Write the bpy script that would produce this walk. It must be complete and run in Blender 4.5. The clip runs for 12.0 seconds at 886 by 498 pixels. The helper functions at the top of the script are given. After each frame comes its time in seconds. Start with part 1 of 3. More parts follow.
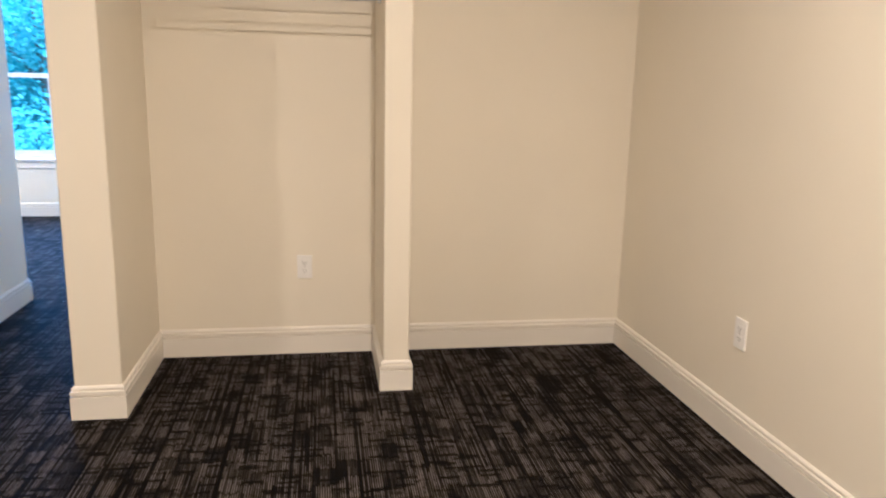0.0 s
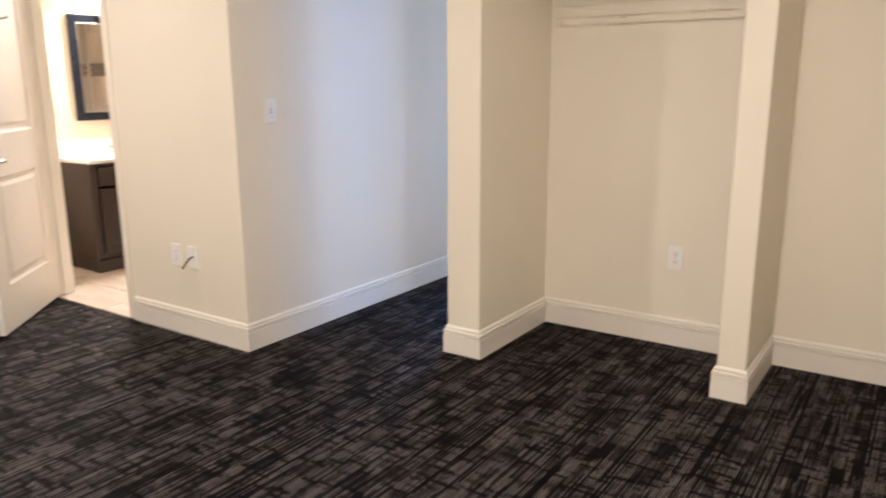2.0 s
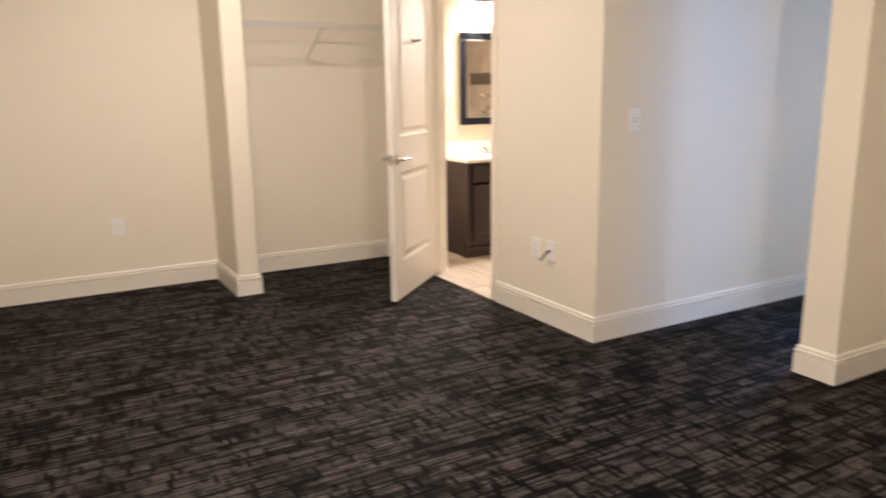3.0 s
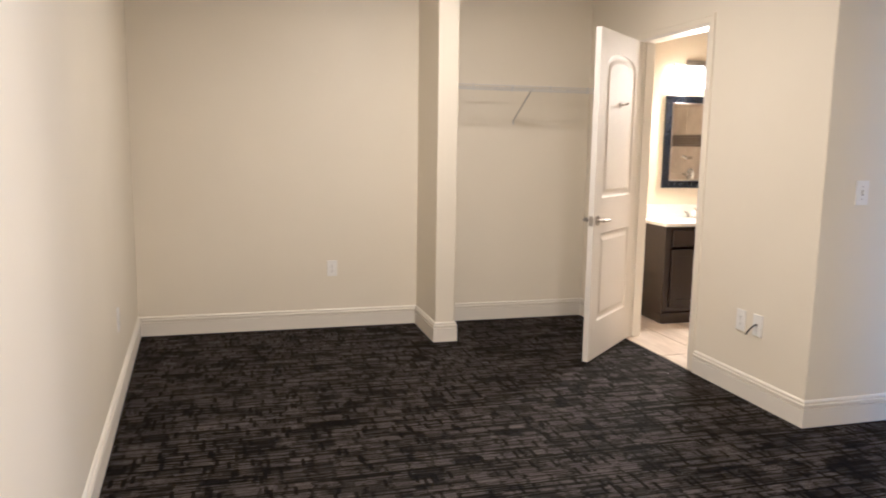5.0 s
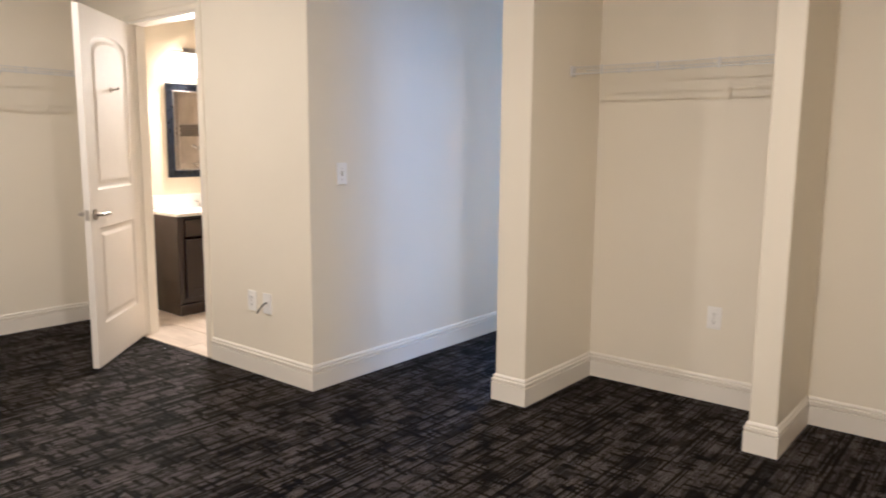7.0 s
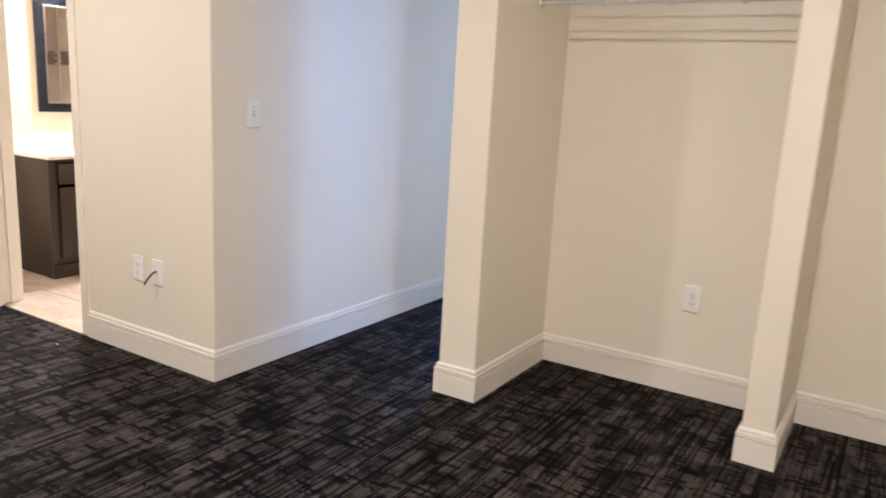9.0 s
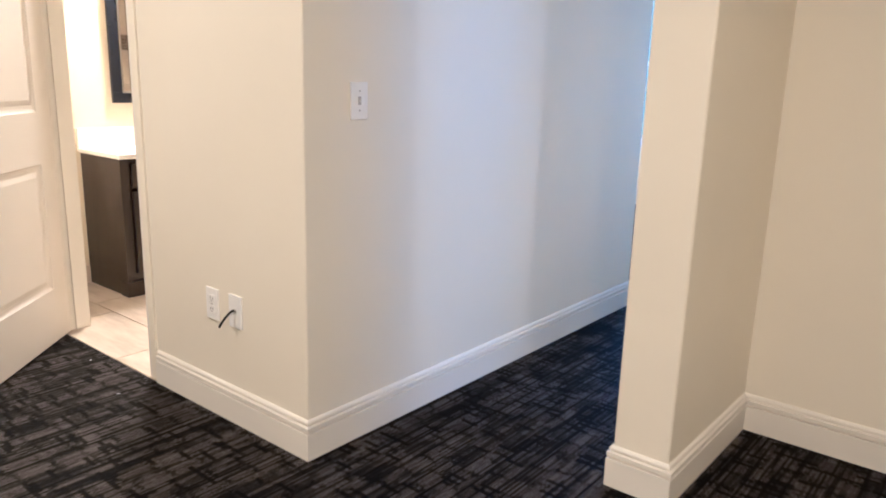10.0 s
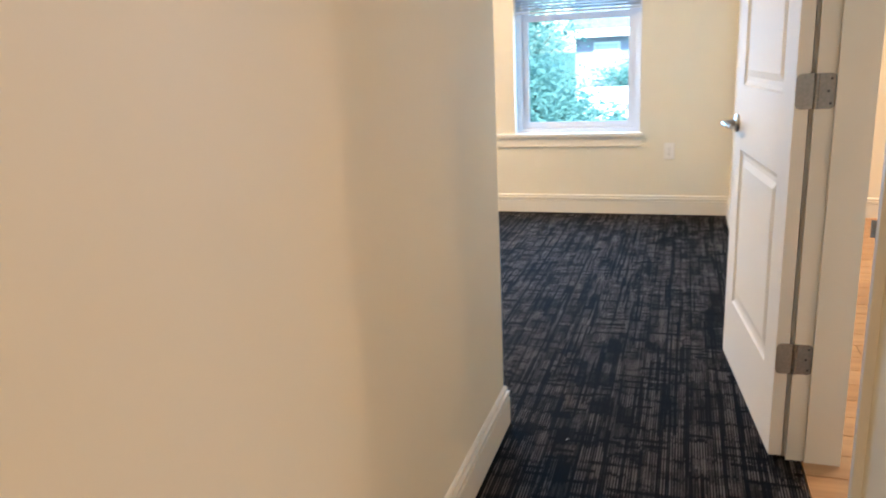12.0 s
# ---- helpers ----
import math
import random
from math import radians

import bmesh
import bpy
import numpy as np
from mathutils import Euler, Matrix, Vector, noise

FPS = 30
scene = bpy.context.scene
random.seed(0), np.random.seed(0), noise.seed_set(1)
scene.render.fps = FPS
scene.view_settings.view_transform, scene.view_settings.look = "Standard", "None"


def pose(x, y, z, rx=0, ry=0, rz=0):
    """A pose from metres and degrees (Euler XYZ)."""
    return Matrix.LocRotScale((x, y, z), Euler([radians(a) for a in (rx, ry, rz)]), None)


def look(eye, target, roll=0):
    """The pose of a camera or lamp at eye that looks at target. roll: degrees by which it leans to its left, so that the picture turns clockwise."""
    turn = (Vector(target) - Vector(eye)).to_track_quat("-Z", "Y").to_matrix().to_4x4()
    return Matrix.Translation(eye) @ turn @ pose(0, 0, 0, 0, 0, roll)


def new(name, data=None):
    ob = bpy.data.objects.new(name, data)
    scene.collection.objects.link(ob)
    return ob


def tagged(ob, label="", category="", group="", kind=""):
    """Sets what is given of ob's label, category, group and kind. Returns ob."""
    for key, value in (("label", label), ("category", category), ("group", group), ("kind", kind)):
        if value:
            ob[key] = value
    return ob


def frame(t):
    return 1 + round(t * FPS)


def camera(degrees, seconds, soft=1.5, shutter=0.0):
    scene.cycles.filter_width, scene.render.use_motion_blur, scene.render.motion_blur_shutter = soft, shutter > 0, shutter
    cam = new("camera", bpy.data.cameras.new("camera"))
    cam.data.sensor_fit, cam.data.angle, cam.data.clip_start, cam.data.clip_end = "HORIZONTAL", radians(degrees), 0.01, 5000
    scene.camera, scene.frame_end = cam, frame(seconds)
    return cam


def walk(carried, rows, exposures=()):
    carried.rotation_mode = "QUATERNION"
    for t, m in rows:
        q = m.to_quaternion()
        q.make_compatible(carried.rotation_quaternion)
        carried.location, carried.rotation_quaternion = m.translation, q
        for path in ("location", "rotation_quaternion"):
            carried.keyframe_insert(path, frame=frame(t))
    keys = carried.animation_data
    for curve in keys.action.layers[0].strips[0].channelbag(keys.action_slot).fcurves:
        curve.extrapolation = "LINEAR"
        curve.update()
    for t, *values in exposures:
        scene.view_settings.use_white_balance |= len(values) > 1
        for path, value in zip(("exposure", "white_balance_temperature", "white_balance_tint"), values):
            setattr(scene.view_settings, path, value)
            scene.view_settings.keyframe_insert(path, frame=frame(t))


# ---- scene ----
cam = camera(62.2, 12.0, soft=1.8, shutter=0.3)
# seconds, eye x y z, yaw to the left of +y, pitch, roll
ROWS = [
    (0.0, 1.763, -2.341, 1.269, -9.44, -11.64, 1.28),
    (0.5, 2.067, -2.212, 1.304, 1.80, -8.88, 2.50),
    (1.0, 2.305, -2.146, 1.298, 13.83, -7.43, 3.63),
    (1.5, 2.473, -2.143, 1.323, 23.72, -10.01, 1.63),
    (2.0, 2.676, -2.269, 1.270, 34.06, -12.67, -0.27),
    (2.5, 2.753, -2.409, 1.312, 46.47, -13.44, -0.63),
    (3.0, 2.795, -2.487, 1.308, 60.38, -12.21, -0.71),
    (3.5, 2.815, -2.620, 1.342, 75.42, -10.37, -0.14),
    (3.7, 2.835, -2.626, 1.341, 79.15, -9.76, 0.44),
    (4.5, 2.838, -2.622, 1.344, 78.60, -8.80, 0.80),
    (5.3, 2.836, -2.600, 1.346, 70.90, -7.80, 0.85),
    (5.5, 2.836, -2.590, 1.346, 68.29, -7.51, 0.81),
    (6.0, 2.850, -2.544, 1.343, 58.30, -7.32, 0.42),
    (6.5, 2.866, -2.518, 1.329, 48.14, -7.56, 0.41),
    (7.0, 2.893, -2.489, 1.315, 38.94, -8.22, 0.49),
    (7.2, 2.894, -2.470, 1.310, 36.20, -8.50, 0.60),
    (8.0, 2.800, -2.370, 1.280, 30.40, -10.10, 2.10),
    (8.8, 2.488, -2.130, 1.262, 30.40, -11.40, 2.97),
    (9.0, 2.390, -2.025, 1.265, 31.93, -11.79, 3.04),
    (9.5, 2.033, -1.733, 1.265, 35.83, -12.96, 2.84),
    (10.0, 1.684, -1.409, 1.237, 39.11, -13.40, 1.67),
    (10.5, 1.331, -1.066, 1.227, 37.87, -13.38, 0.38),
    (11.0, 1.042, -0.685, 1.227, 34.18, -14.46, -0.60),
    (11.5, 0.776, -0.275, 1.208, 27.46, -15.19, -2.20),
    (11.8, 0.584, 0.038, 1.193, 21.95, -15.17, -2.30),
    (12.0, 0.509, 0.221, 1.181, 18.46, -14.84, -2.78),
]


def view(x, y, z, yaw, pitch, roll):
    a, b = radians(yaw), radians(pitch)
    eye = Vector((x, y, z))
    return look(eye, eye + Vector((-math.sin(a) * math.cos(b), math.cos(a) * math.cos(b), math.sin(b))), roll)


# seconds, stops, kelvin, tint
EXPOSURES = [(0.0, 3.09, 4190, 12), (1.0, 3.17, 3980, 10), (2.0, 3.07, 4070, 12), (3.0, 2.93, 4170, 12), (3.5, 2.88, 4060, 12), (6.5, 2.87, 4010, 11), (9.5, 3.07, 3950, 12), (10.0, 3.07, 4020, 12), (10.6, 2.92, 4560, 12), (11.0, 2.77, 4720, 10), (11.5, 2.72, 5650, 12), (12.0, 2.74, 6130, 13)]
walk(cam, [(t, view(*row)) for t, *row in ROWS], EXPOSURES)

# ---- world and lights ----
world = bpy.data.worlds.new("sky")
scene.world = world
world.use_nodes = True
wn = world.node_tree.nodes
sky = wn.new("ShaderNodeTexSky")
sky.sky_type, sky.sun_disc = "NISHITA", False
sky.ozone_density, sky.air_density = 3.0, 1.4
sky.sun_elevation, sky.sun_rotation = radians(48), radians(150)
world.node_tree.links.new(sky.outputs[0], wn["Background"].inputs[0])
wn["Background"].inputs[1].default_value = 0.15

sun = new("sun", bpy.data.lights.new("sun", "SUN"))
sun.data.energy, sun.data.angle, sun.data.color = 5.0, radians(6), (1.0, 0.97, 0.93)
sun.matrix_world = look((0, 0, 40), Vector((0, 0, 40)) - Vector((math.sin(radians(150)) * math.cos(radians(48)), math.cos(radians(150)) * math.cos(radians(48)), math.sin(radians(48)))))

WARM = (1.0, 0.64, 0.315)


def downlight(x, y, watts):
    """The light of a flush ceiling fixture: a small disc that faces the floor."""
    lamp = new("ceiling_bulb", bpy.data.lights.new("ceiling_bulb", "AREA"))
    lamp.data.shape, lamp.data.size, lamp.data.energy, lamp.data.color = "DISK", 0.13, watts, WARM
    lamp.location = (x, y, CEILING - 0.09)
    return lamp


CEILING = 2.74
LAMPS = [(-0.78, -1.52, 7.0), (2.10, -1.64, 12.0), (-2.2, 4.2, 13.5), (3.2, 4.6, 13.0)]
for lx, ly, watts in LAMPS:
    downlight(lx, ly, watts)
# the vanity light throws its light into the room and out through the doorway
vanity_glow = new("vanity_bulb", bpy.data.lights.new("vanity_bulb", "AREA"))
vanity_glow.data.shape, vanity_glow.data.size, vanity_glow.data.size_y, vanity_glow.data.energy, vanity_glow.data.color = "RECTANGLE", 0.46, 0.12, 13.0, WARM
vanity_glow.data.spread = radians(150)
vanity_glow.matrix_world = look((-2.335, 0.945, 1.89), (-0.9, -0.45, 0.25))

# daylight in the unseen window of the next room
day = new("window_daylight", bpy.data.lights.new("window_daylight", "AREA"))
day.data.shape, day.data.size, day.data.size_y, day.data.energy, day.data.color = "RECTANGLE", 1.15, 1.6, 13.0, (0.42, 0.69, 1.0)
day.matrix_world = pose(3.52, 5.37, 1.50, -72, 0, 0)
for wx, wz, tall, watts in ((-1.275, 1.42, 1.60, 7.0), (-0.23, 1.02, 0.76, 4.2)):
    pane_light = new("window_daylight", bpy.data.lights.new("window_daylight", "AREA"))
    pane_light.data.shape, pane_light.data.size, pane_light.data.size_y, pane_light.data.energy, pane_light.data.color = "RECTANGLE", 0.80, tall, watts, (0.30, 0.60, 1.0)
    pane_light.matrix_world = pose(wx, 5.655, wz, -90, 0, 0)


# ---- materials ----
def material(name):
    m = bpy.data.materials.new(name)
    m.use_nodes = True
    t = m.node_tree
    return m, t.nodes, t.links, t.nodes["Principled BSDF"]


def ramp(n, l, fac, stops):
    r = n.new("ShaderNodeValToRGB")
    while len(r.color_ramp.elements) < len(stops):
        r.color_ramp.elements.new(0.5)
    for e, (p, c) in zip(r.color_ramp.elements, stops):
        e.position, e.color = p, (*c, 1)
    l.new(fac, r.inputs[0])
    return r.outputs[0]


def coords(n, l, scale=(1, 1, 1), turn=(0, 0, 0)):
    g, mp = n.new("ShaderNodeNewGeometry"), n.new("ShaderNodeMapping")
    mp.inputs["Scale"].default_value = scale
    mp.inputs["Rotation"].default_value = turn
    l.new(g.outputs["Position"], mp.inputs[0])
    return mp.outputs[0]


def grain(n, l, vec, scale, detail=3.0, rough=0.55):
    t = n.new("ShaderNodeTexNoise")
    t.inputs["Scale"].default_value, t.inputs["Detail"].default_value, t.inputs["Roughness"].default_value = scale, detail, rough
    l.new(vec, t.inputs["Vector"])
    return t.outputs["Fac"]


def calc(n, l, op, a, b):
    t = n.new("ShaderNodeMath")
    t.operation = op
    for k, v in enumerate((a, b)):
        if isinstance(v, (int, float)):
            t.inputs[k].default_value = v
        else:
            l.new(v, t.inputs[k])
    return t.outputs[0]


def relief(n, l, height, bsdf, strength, distance):
    b = n.new("ShaderNodeBump")
    b.inputs["Strength"].default_value, b.inputs["Distance"].default_value = strength, distance
    l.new(height, b.inputs["Height"])
    l.new(b.outputs[0], bsdf.inputs["Normal"])


def painted(name, dark, light, rough, fine=260.0, bump=0.08):
    """Rolled paint: slow drift of tone, fine stipple."""
    m, n, l, b = material(name)
    vec = coords(n, l)
    slow = grain(n, l, vec, 1.3, 4)
    l.new(ramp(n, l, slow, [(0.3, dark), (0.7, light)]), b.inputs["Base Color"])
    fine_h = grain(n, l, vec, fine, 2)
    relief(n, l, fine_h, b, bump, 0.002)
    r = calc(n, l, "MULTIPLY_ADD", grain(n, l, vec, 6.0), 0.12)
    r.node.inputs[2].default_value = rough - 0.06
    l.new(r, b.inputs["Roughness"])
    return m


def plain(name, color, rough, metal=0.0, vary=0.08, scale=40.0):
    m, n, l, b = material(name)
    f = grain(n, l, coords(n, l), scale, 3)
    l.new(ramp(n, l, f, [(0.3, tuple(c * (1 - vary) for c in color)), (0.7, tuple(min(1, c * (1 + vary)) for c in color))]), b.inputs["Base Color"])
    r = calc(n, l, "MULTIPLY_ADD", f, 0.15)
    r.node.inputs[2].default_value = max(0.02, rough - 0.075)
    l.new(r, b.inputs["Roughness"])
    b.inputs["Metallic"].default_value = metal
    return m


def carpet_material():
    """Woven tile carpet: short lines along y, some along x, in blocks cut by dark bars."""
    m, n, l, b = material("carpet")
    g = n.new("ShaderNodeNewGeometry")
    xyz = n.new("ShaderNodeSeparateXYZ")
    l.new(g.outputs["Position"], xyz.inputs[0])
    X, Y = xyz.outputs[0], xyz.outputs[1]

    def chance(a, b2, seed):
        join, w = n.new("ShaderNodeCombineXYZ"), n.new("ShaderNodeTexWhiteNoise")
        l.new(a, join.inputs[0])
        if b2 is not None:
            l.new(b2, join.inputs[1])
        join.inputs[2].default_value = seed
        l.new(join.outputs[0], w.inputs["Vector"])
        return w.outputs["Value"]

    def cells(u, v, su, sv, seed):
        """A random tone for each cell of a grid whose rows are shifted against one another."""
        iu = calc(n, l, "FLOOR", calc(n, l, "MULTIPLY_ADD", u, 1 / su), 0.0)
        iv = calc(n, l, "FLOOR", calc(n, l, "ADD", calc(n, l, "MULTIPLY", v, 1 / sv), calc(n, l, "MULTIPLY", chance(iu, None, seed + 0.5), 9.0)), 0.0)
        return chance(iu, iv, seed)

    def step(value, low, high, below, above):
        t = n.new("ShaderNodeMapRange")
        for k, c in enumerate((low, high, below, above)):
            t.inputs[k + 1].default_value = c
        l.new(value, t.inputs[0])
        return t.outputs[0]

    def either(pick, p, q):
        mix = n.new("ShaderNodeMix")
        mix.data_type = "FLOAT"
        for k, c in ((0, pick), (2, p), (3, q)):
            l.new(c, mix.inputs[k])
        return mix.outputs[0]

    def blocks(su, sv, gap_u, gap_v, seed):
        """Woven blocks between dark gaps: most are plain, some are ribbed along y, a few stay dark."""
        u = calc(n, l, "MULTIPLY", X, 1 / su)
        iu = calc(n, l, "FLOOR", u, 0.0)
        w = calc(n, l, "ADD", calc(n, l, "MULTIPLY", calc(n, l, "ADD", Y, calc(n, l, "MULTIPLY", waver, 0.016)), 1 / sv), calc(n, l, "MULTIPLY", chance(iu, None, seed + 0.5), 9.0))
        iv = calc(n, l, "FLOOR", w, 0.0)
        kind, tone = chance(iu, iv, seed), chance(iu, iv, seed + 0.25)
        fu, fv = calc(n, l, "FRACT", u, 0.0), calc(n, l, "FRACT", w, 0.0)
        inside = calc(n, l, "MULTIPLY", step(fu, gap_u, gap_u + 0.07, 0.34, 1.0), step(fv, gap_v, gap_v + 0.05, 0.26, 1.0))
        rib = step(calc(n, l, "ABSOLUTE", calc(n, l, "SUBTRACT", calc(n, l, "FRACT", calc(n, l, "MULTIPLY", X, 1 / 0.0078), 0.0), 0.5), 0.0), 0.14, 0.30, 0.22, 1.20)
        face = either(calc(n, l, "GREATER_THAN", kind, 0.34), step(tone, 0.0, 1.0, 0.50, 0.78), rib)
        face = either(calc(n, l, "GREATER_THAN", kind, 0.88), face, step(tone, 0.0, 1.0, 0.12, 0.34))
        return calc(n, l, "MULTIPLY", face, inside)

    waver = cells(X, Y, 0.0078, 0.07, 7.0)
    wide, slim = blocks(0.078, 0.105, 0.12, 0.12, 1.0), blocks(0.0468, 0.22, 0.18, 0.07, 2.0)
    v = calc(n, l, "ADD", calc(n, l, "MULTIPLY", wide, 0.62), calc(n, l, "MULTIPLY", slim, 0.48))
    strand = cells(X, Y, 0.0078, 0.34, 5.0)
    v = calc(n, l, "MULTIPLY", v, step(strand, 0.17, 0.20, 0.38, 1.0))
    v = calc(n, l, "MAXIMUM", v, step(strand, 0.88, 0.90, 0.06, 0.64))
    v = calc(n, l, "MULTIPLY", v, step(cells(X, Y, 0.0035, 0.10, 6.0), 0.0, 1.0, 0.55, 1.15))
    v = calc(n, l, "MULTIPLY", v, step(cells(X, Y, 0.042, 0.075, 8.0), 0.0, 1.0, 0.68, 1.15))
    weft = cells(Y, X, 0.016, 0.07, 9.0)
    v = calc(n, l, "MULTIPLY", v, step(weft, 0.10, 0.12, 0.35, 1.0))
    fuzz = grain(n, l, g.outputs["Position"], 380, 2, 0.8)
    v = calc(n, l, "MULTIPLY", v, calc(n, l, "ADD", fuzz, 0.5))
    v = calc(n, l, "MULTIPLY", v, step(grain(n, l, g.outputs["Position"], 150, 2, 0.7), 0.3, 0.7, 0.68, 1.32))
    l.new(ramp(n, l, v, [(0.03, (0.0008, 0.0007, 0.0006)), (0.24, (0.0040, 0.0034, 0.0030)), (0.55, (0.032, 0.027, 0.0237)), (1.0, (0.115, 0.098, 0.086))]), b.inputs["Base Color"])
    b.inputs["Roughness"].default_value = 0.8
    b.inputs["Specular IOR Level"].default_value = 0.055
    relief(n, l, calc(n, l, "ADD", v, calc(n, l, "MULTIPLY", fuzz, 0.5)), b, 0.4, 0.003)
    return m


def stone_tile(name, low, mid, high, rough):
    """Veined beige porcelain; each tile has its own shift of tone and vein."""
    m, n, l, b = material(name)
    info = n.new("ShaderNodeObjectInfo")
    vec = coords(n, l, (1.2, 5.0, 1.2))
    add = n.new("ShaderNodeVectorMath")
    l.new(vec, add.inputs[0])
    sc = n.new("ShaderNodeVectorMath")
    sc.operation = "SCALE"
    sc.inputs[0].default_value = (7, 13, 5)
    l.new(info.outputs["Random"], sc.inputs["Scale"])
    l.new(sc.outputs[0], add.inputs[1])
    f = grain(n, l, add.outputs[0], 2.2, 6, 0.62)
    l.new(ramp(n, l, f, [(0.33, low), (0.5, mid), (0.68, high)]), b.inputs["Base Color"])
    b.inputs["Roughness"].default_value = rough
    relief(n, l, f, b, 0.05, 0.002)
    return m


def wood_material(name, low, high, rough, along=(1.2, 26, 26)):
    m, n, l, b = material(name)
    info = n.new("ShaderNodeObjectInfo")
    vec = coords(n, l, along)
    add = n.new("ShaderNodeVectorMath")
    l.new(vec, add.inputs[0])
    sc = n.new("ShaderNodeVectorMath")
    sc.operation = "SCALE"
    sc.inputs[0].default_value = (31, 17, 11)
    l.new(info.outputs["Random"], sc.inputs["Scale"])
    l.new(sc.outputs[0], add.inputs[1])
    f = grain(n, l, add.outputs[0], 1.0, 5, 0.6)
    shift = calc(n, l, "MULTIPLY_ADD", info.outputs["Random"], 0.25)
    l.new(f, shift.node.inputs[2])
    l.new(ramp(n, l, shift, [(0.35, low), (0.8, high)]), b.inputs["Base Color"])
    b.inputs["Roughness"].default_value = rough
    relief(n, l, f, b, 0.08, 0.002)
    return m


def glass_material(name, tint=(1, 1, 1)):
    m, n, l, b = material(name)
    b.inputs["Base Color"].default_value = (*tint, 1)
    b.inputs["Transmission Weight"].default_value = 1.0
    b.inputs["Roughness"].default_value = 0.0
    b.inputs["IOR"].default_value = 1.05
    return m


def glowing(name, color, strength):
    m, n, l, b = material(name)
    b.inputs["Base Color"].default_value = (0.9, 0.88, 0.84, 1)
    b.inputs["Emission Color"].default_value = (*color, 1)
    b.inputs["Emission Strength"].default_value = strength
    return m


def leaf_material():
    m, n, l, b = material("leaf")
    g = n.new("ShaderNodeNewGeometry")
    l.new(ramp(n, l, g.outputs["Random Per Island"], [(0.0, (0.15, 0.26, 0.22)), (0.5, (0.19, 0.31, 0.27)), (1.0, (0.24, 0.37, 0.32))]), b.inputs["Base Color"])
    b.inputs["Roughness"].default_value = 0.55
    thin = n.new("ShaderNodeBsdfTranslucent")
    l.new(b.inputs["Base Color"].links[0].from_socket, thin.inputs[0])
    both = n.new("ShaderNodeMixShader")
    both.inputs[0].default_value = 0.7
    l.new(b.outputs[0], both.inputs[1]), l.new(thin.outputs[0], both.inputs[2])
    l.new(both.outputs[0], n["Material Output"].inputs[0])
    return m


def blind_material():
    m, n, l, b = material("blind_vinyl")
    b.inputs["Base Color"].default_value = (0.62, 0.63, 0.65, 1)
    b.inputs["Roughness"].default_value = 0.5
    thin, both = n.new("ShaderNodeBsdfTranslucent"), n.new("ShaderNodeMixShader")
    thin.inputs[0].default_value = (0.50, 0.53, 0.58, 1)
    both.inputs[0].default_value = 0.35
    l.new(b.outputs[0], both.inputs[1]), l.new(thin.outputs[0], both.inputs[2])
    l.new(both.outputs[0], n["Material Output"].inputs[0])
    return m


BLIND = blind_material()
WALL = painted("wall_paint", (0.79, 0.731, 0.592), (0.82, 0.761, 0.622), 0.55)
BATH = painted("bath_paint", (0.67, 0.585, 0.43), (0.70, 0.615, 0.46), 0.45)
CEIL = painted("ceiling_paint", (0.78, 0.76, 0.72), (0.82, 0.80, 0.76), 0.8)
TRIM = painted("trim_paint", (0.77, 0.725, 0.63), (0.80, 0.755, 0.66), 0.45, 90.0, 0.03)
DOORP = painted("door_paint", (0.76, 0.715, 0.635), (0.79, 0.745, 0.665), 0.68, 90.0, 0.04)
CARPET = carpet_material()
TILE = stone_tile("floor_tile", (0.40, 0.33, 0.25), (0.54, 0.46, 0.36), (0.62, 0.54, 0.44), 0.3)
WALLTILE = stone_tile("wall_tile", (0.48, 0.41, 0.31), (0.60, 0.52, 0.41), (0.70, 0.62, 0.51), 0.28)
MOSAIC = plain("mosaic", (0.22, 0.19, 0.15), 0.2, 0.0, 0.6, 60.0)
GROUT = plain("grout", (0.46, 0.41, 0.34), 0.9)
PLANK = wood_material("oak_plank", (0.30, 0.15, 0.06), (0.50, 0.29, 0.13), 0.35)
ESPRESSO = wood_material("dark_stained_wood", (0.016, 0.010, 0.008), (0.032, 0.021, 0.016), 0.32, (22, 22, 1.4))
FRAMEBLACK = plain("mirror_frame_lacquer", (0.012, 0.014, 0.02), 0.22)
MARBLE = plain("cultured_marble", (0.74, 0.70, 0.64), 0.15, 0.0, 0.03, 8.0)
NICKEL = plain("brushed_nickel", (0.50, 0.47, 0.43), 0.3, 1.0, 0.1, 200.0)
CHROME = plain("chrome", (0.75, 0.75, 0.75), 0.08, 1.0)
PLASTIC = plain("white_plastic", (0.86, 0.84, 0.80), 0.35, 0.0, 0.02)
SLOT = plain("dark_slot", (0.03, 0.028, 0.026), 0.6)
WIRE = plain("white_vinyl_wire", (0.68, 0.67, 0.64), 0.4, 0.0, 0.03)
CABLE = plain("black_cable", (0.01, 0.01, 0.01), 0.45)
GREY = plain("grey_plastic", (0.45, 0.42, 0.38), 0.5)
HINGE = plain("dull_nickel", (0.26, 0.24, 0.22), 0.42, 1.0, 0.15, 120.0)
RED = plain("red_plastic", (0.32, 0.012, 0.018), 0.35)
LENS = plain("clear_lens", (0.75, 0.75, 0.75), 0.1)
# white vinyl, with the blue of daylight on it mixed into the colour
VINYL = painted("window_vinyl", (0.70, 0.74, 0.84), (0.73, 0.77, 0.87), 0.4, 90, 0.02)
# clear panes; the blue of the daylight outside is put into their colour
GLASS = glass_material("window_glass", (0.56, 0.87, 1.0))
SHADE = glowing("lit_glass_shade", (1.0, 0.72, 0.42), 0.85)
DIFFUSER = glowing("lit_diffuser", (1.0, 0.70, 0.40), 1.5)
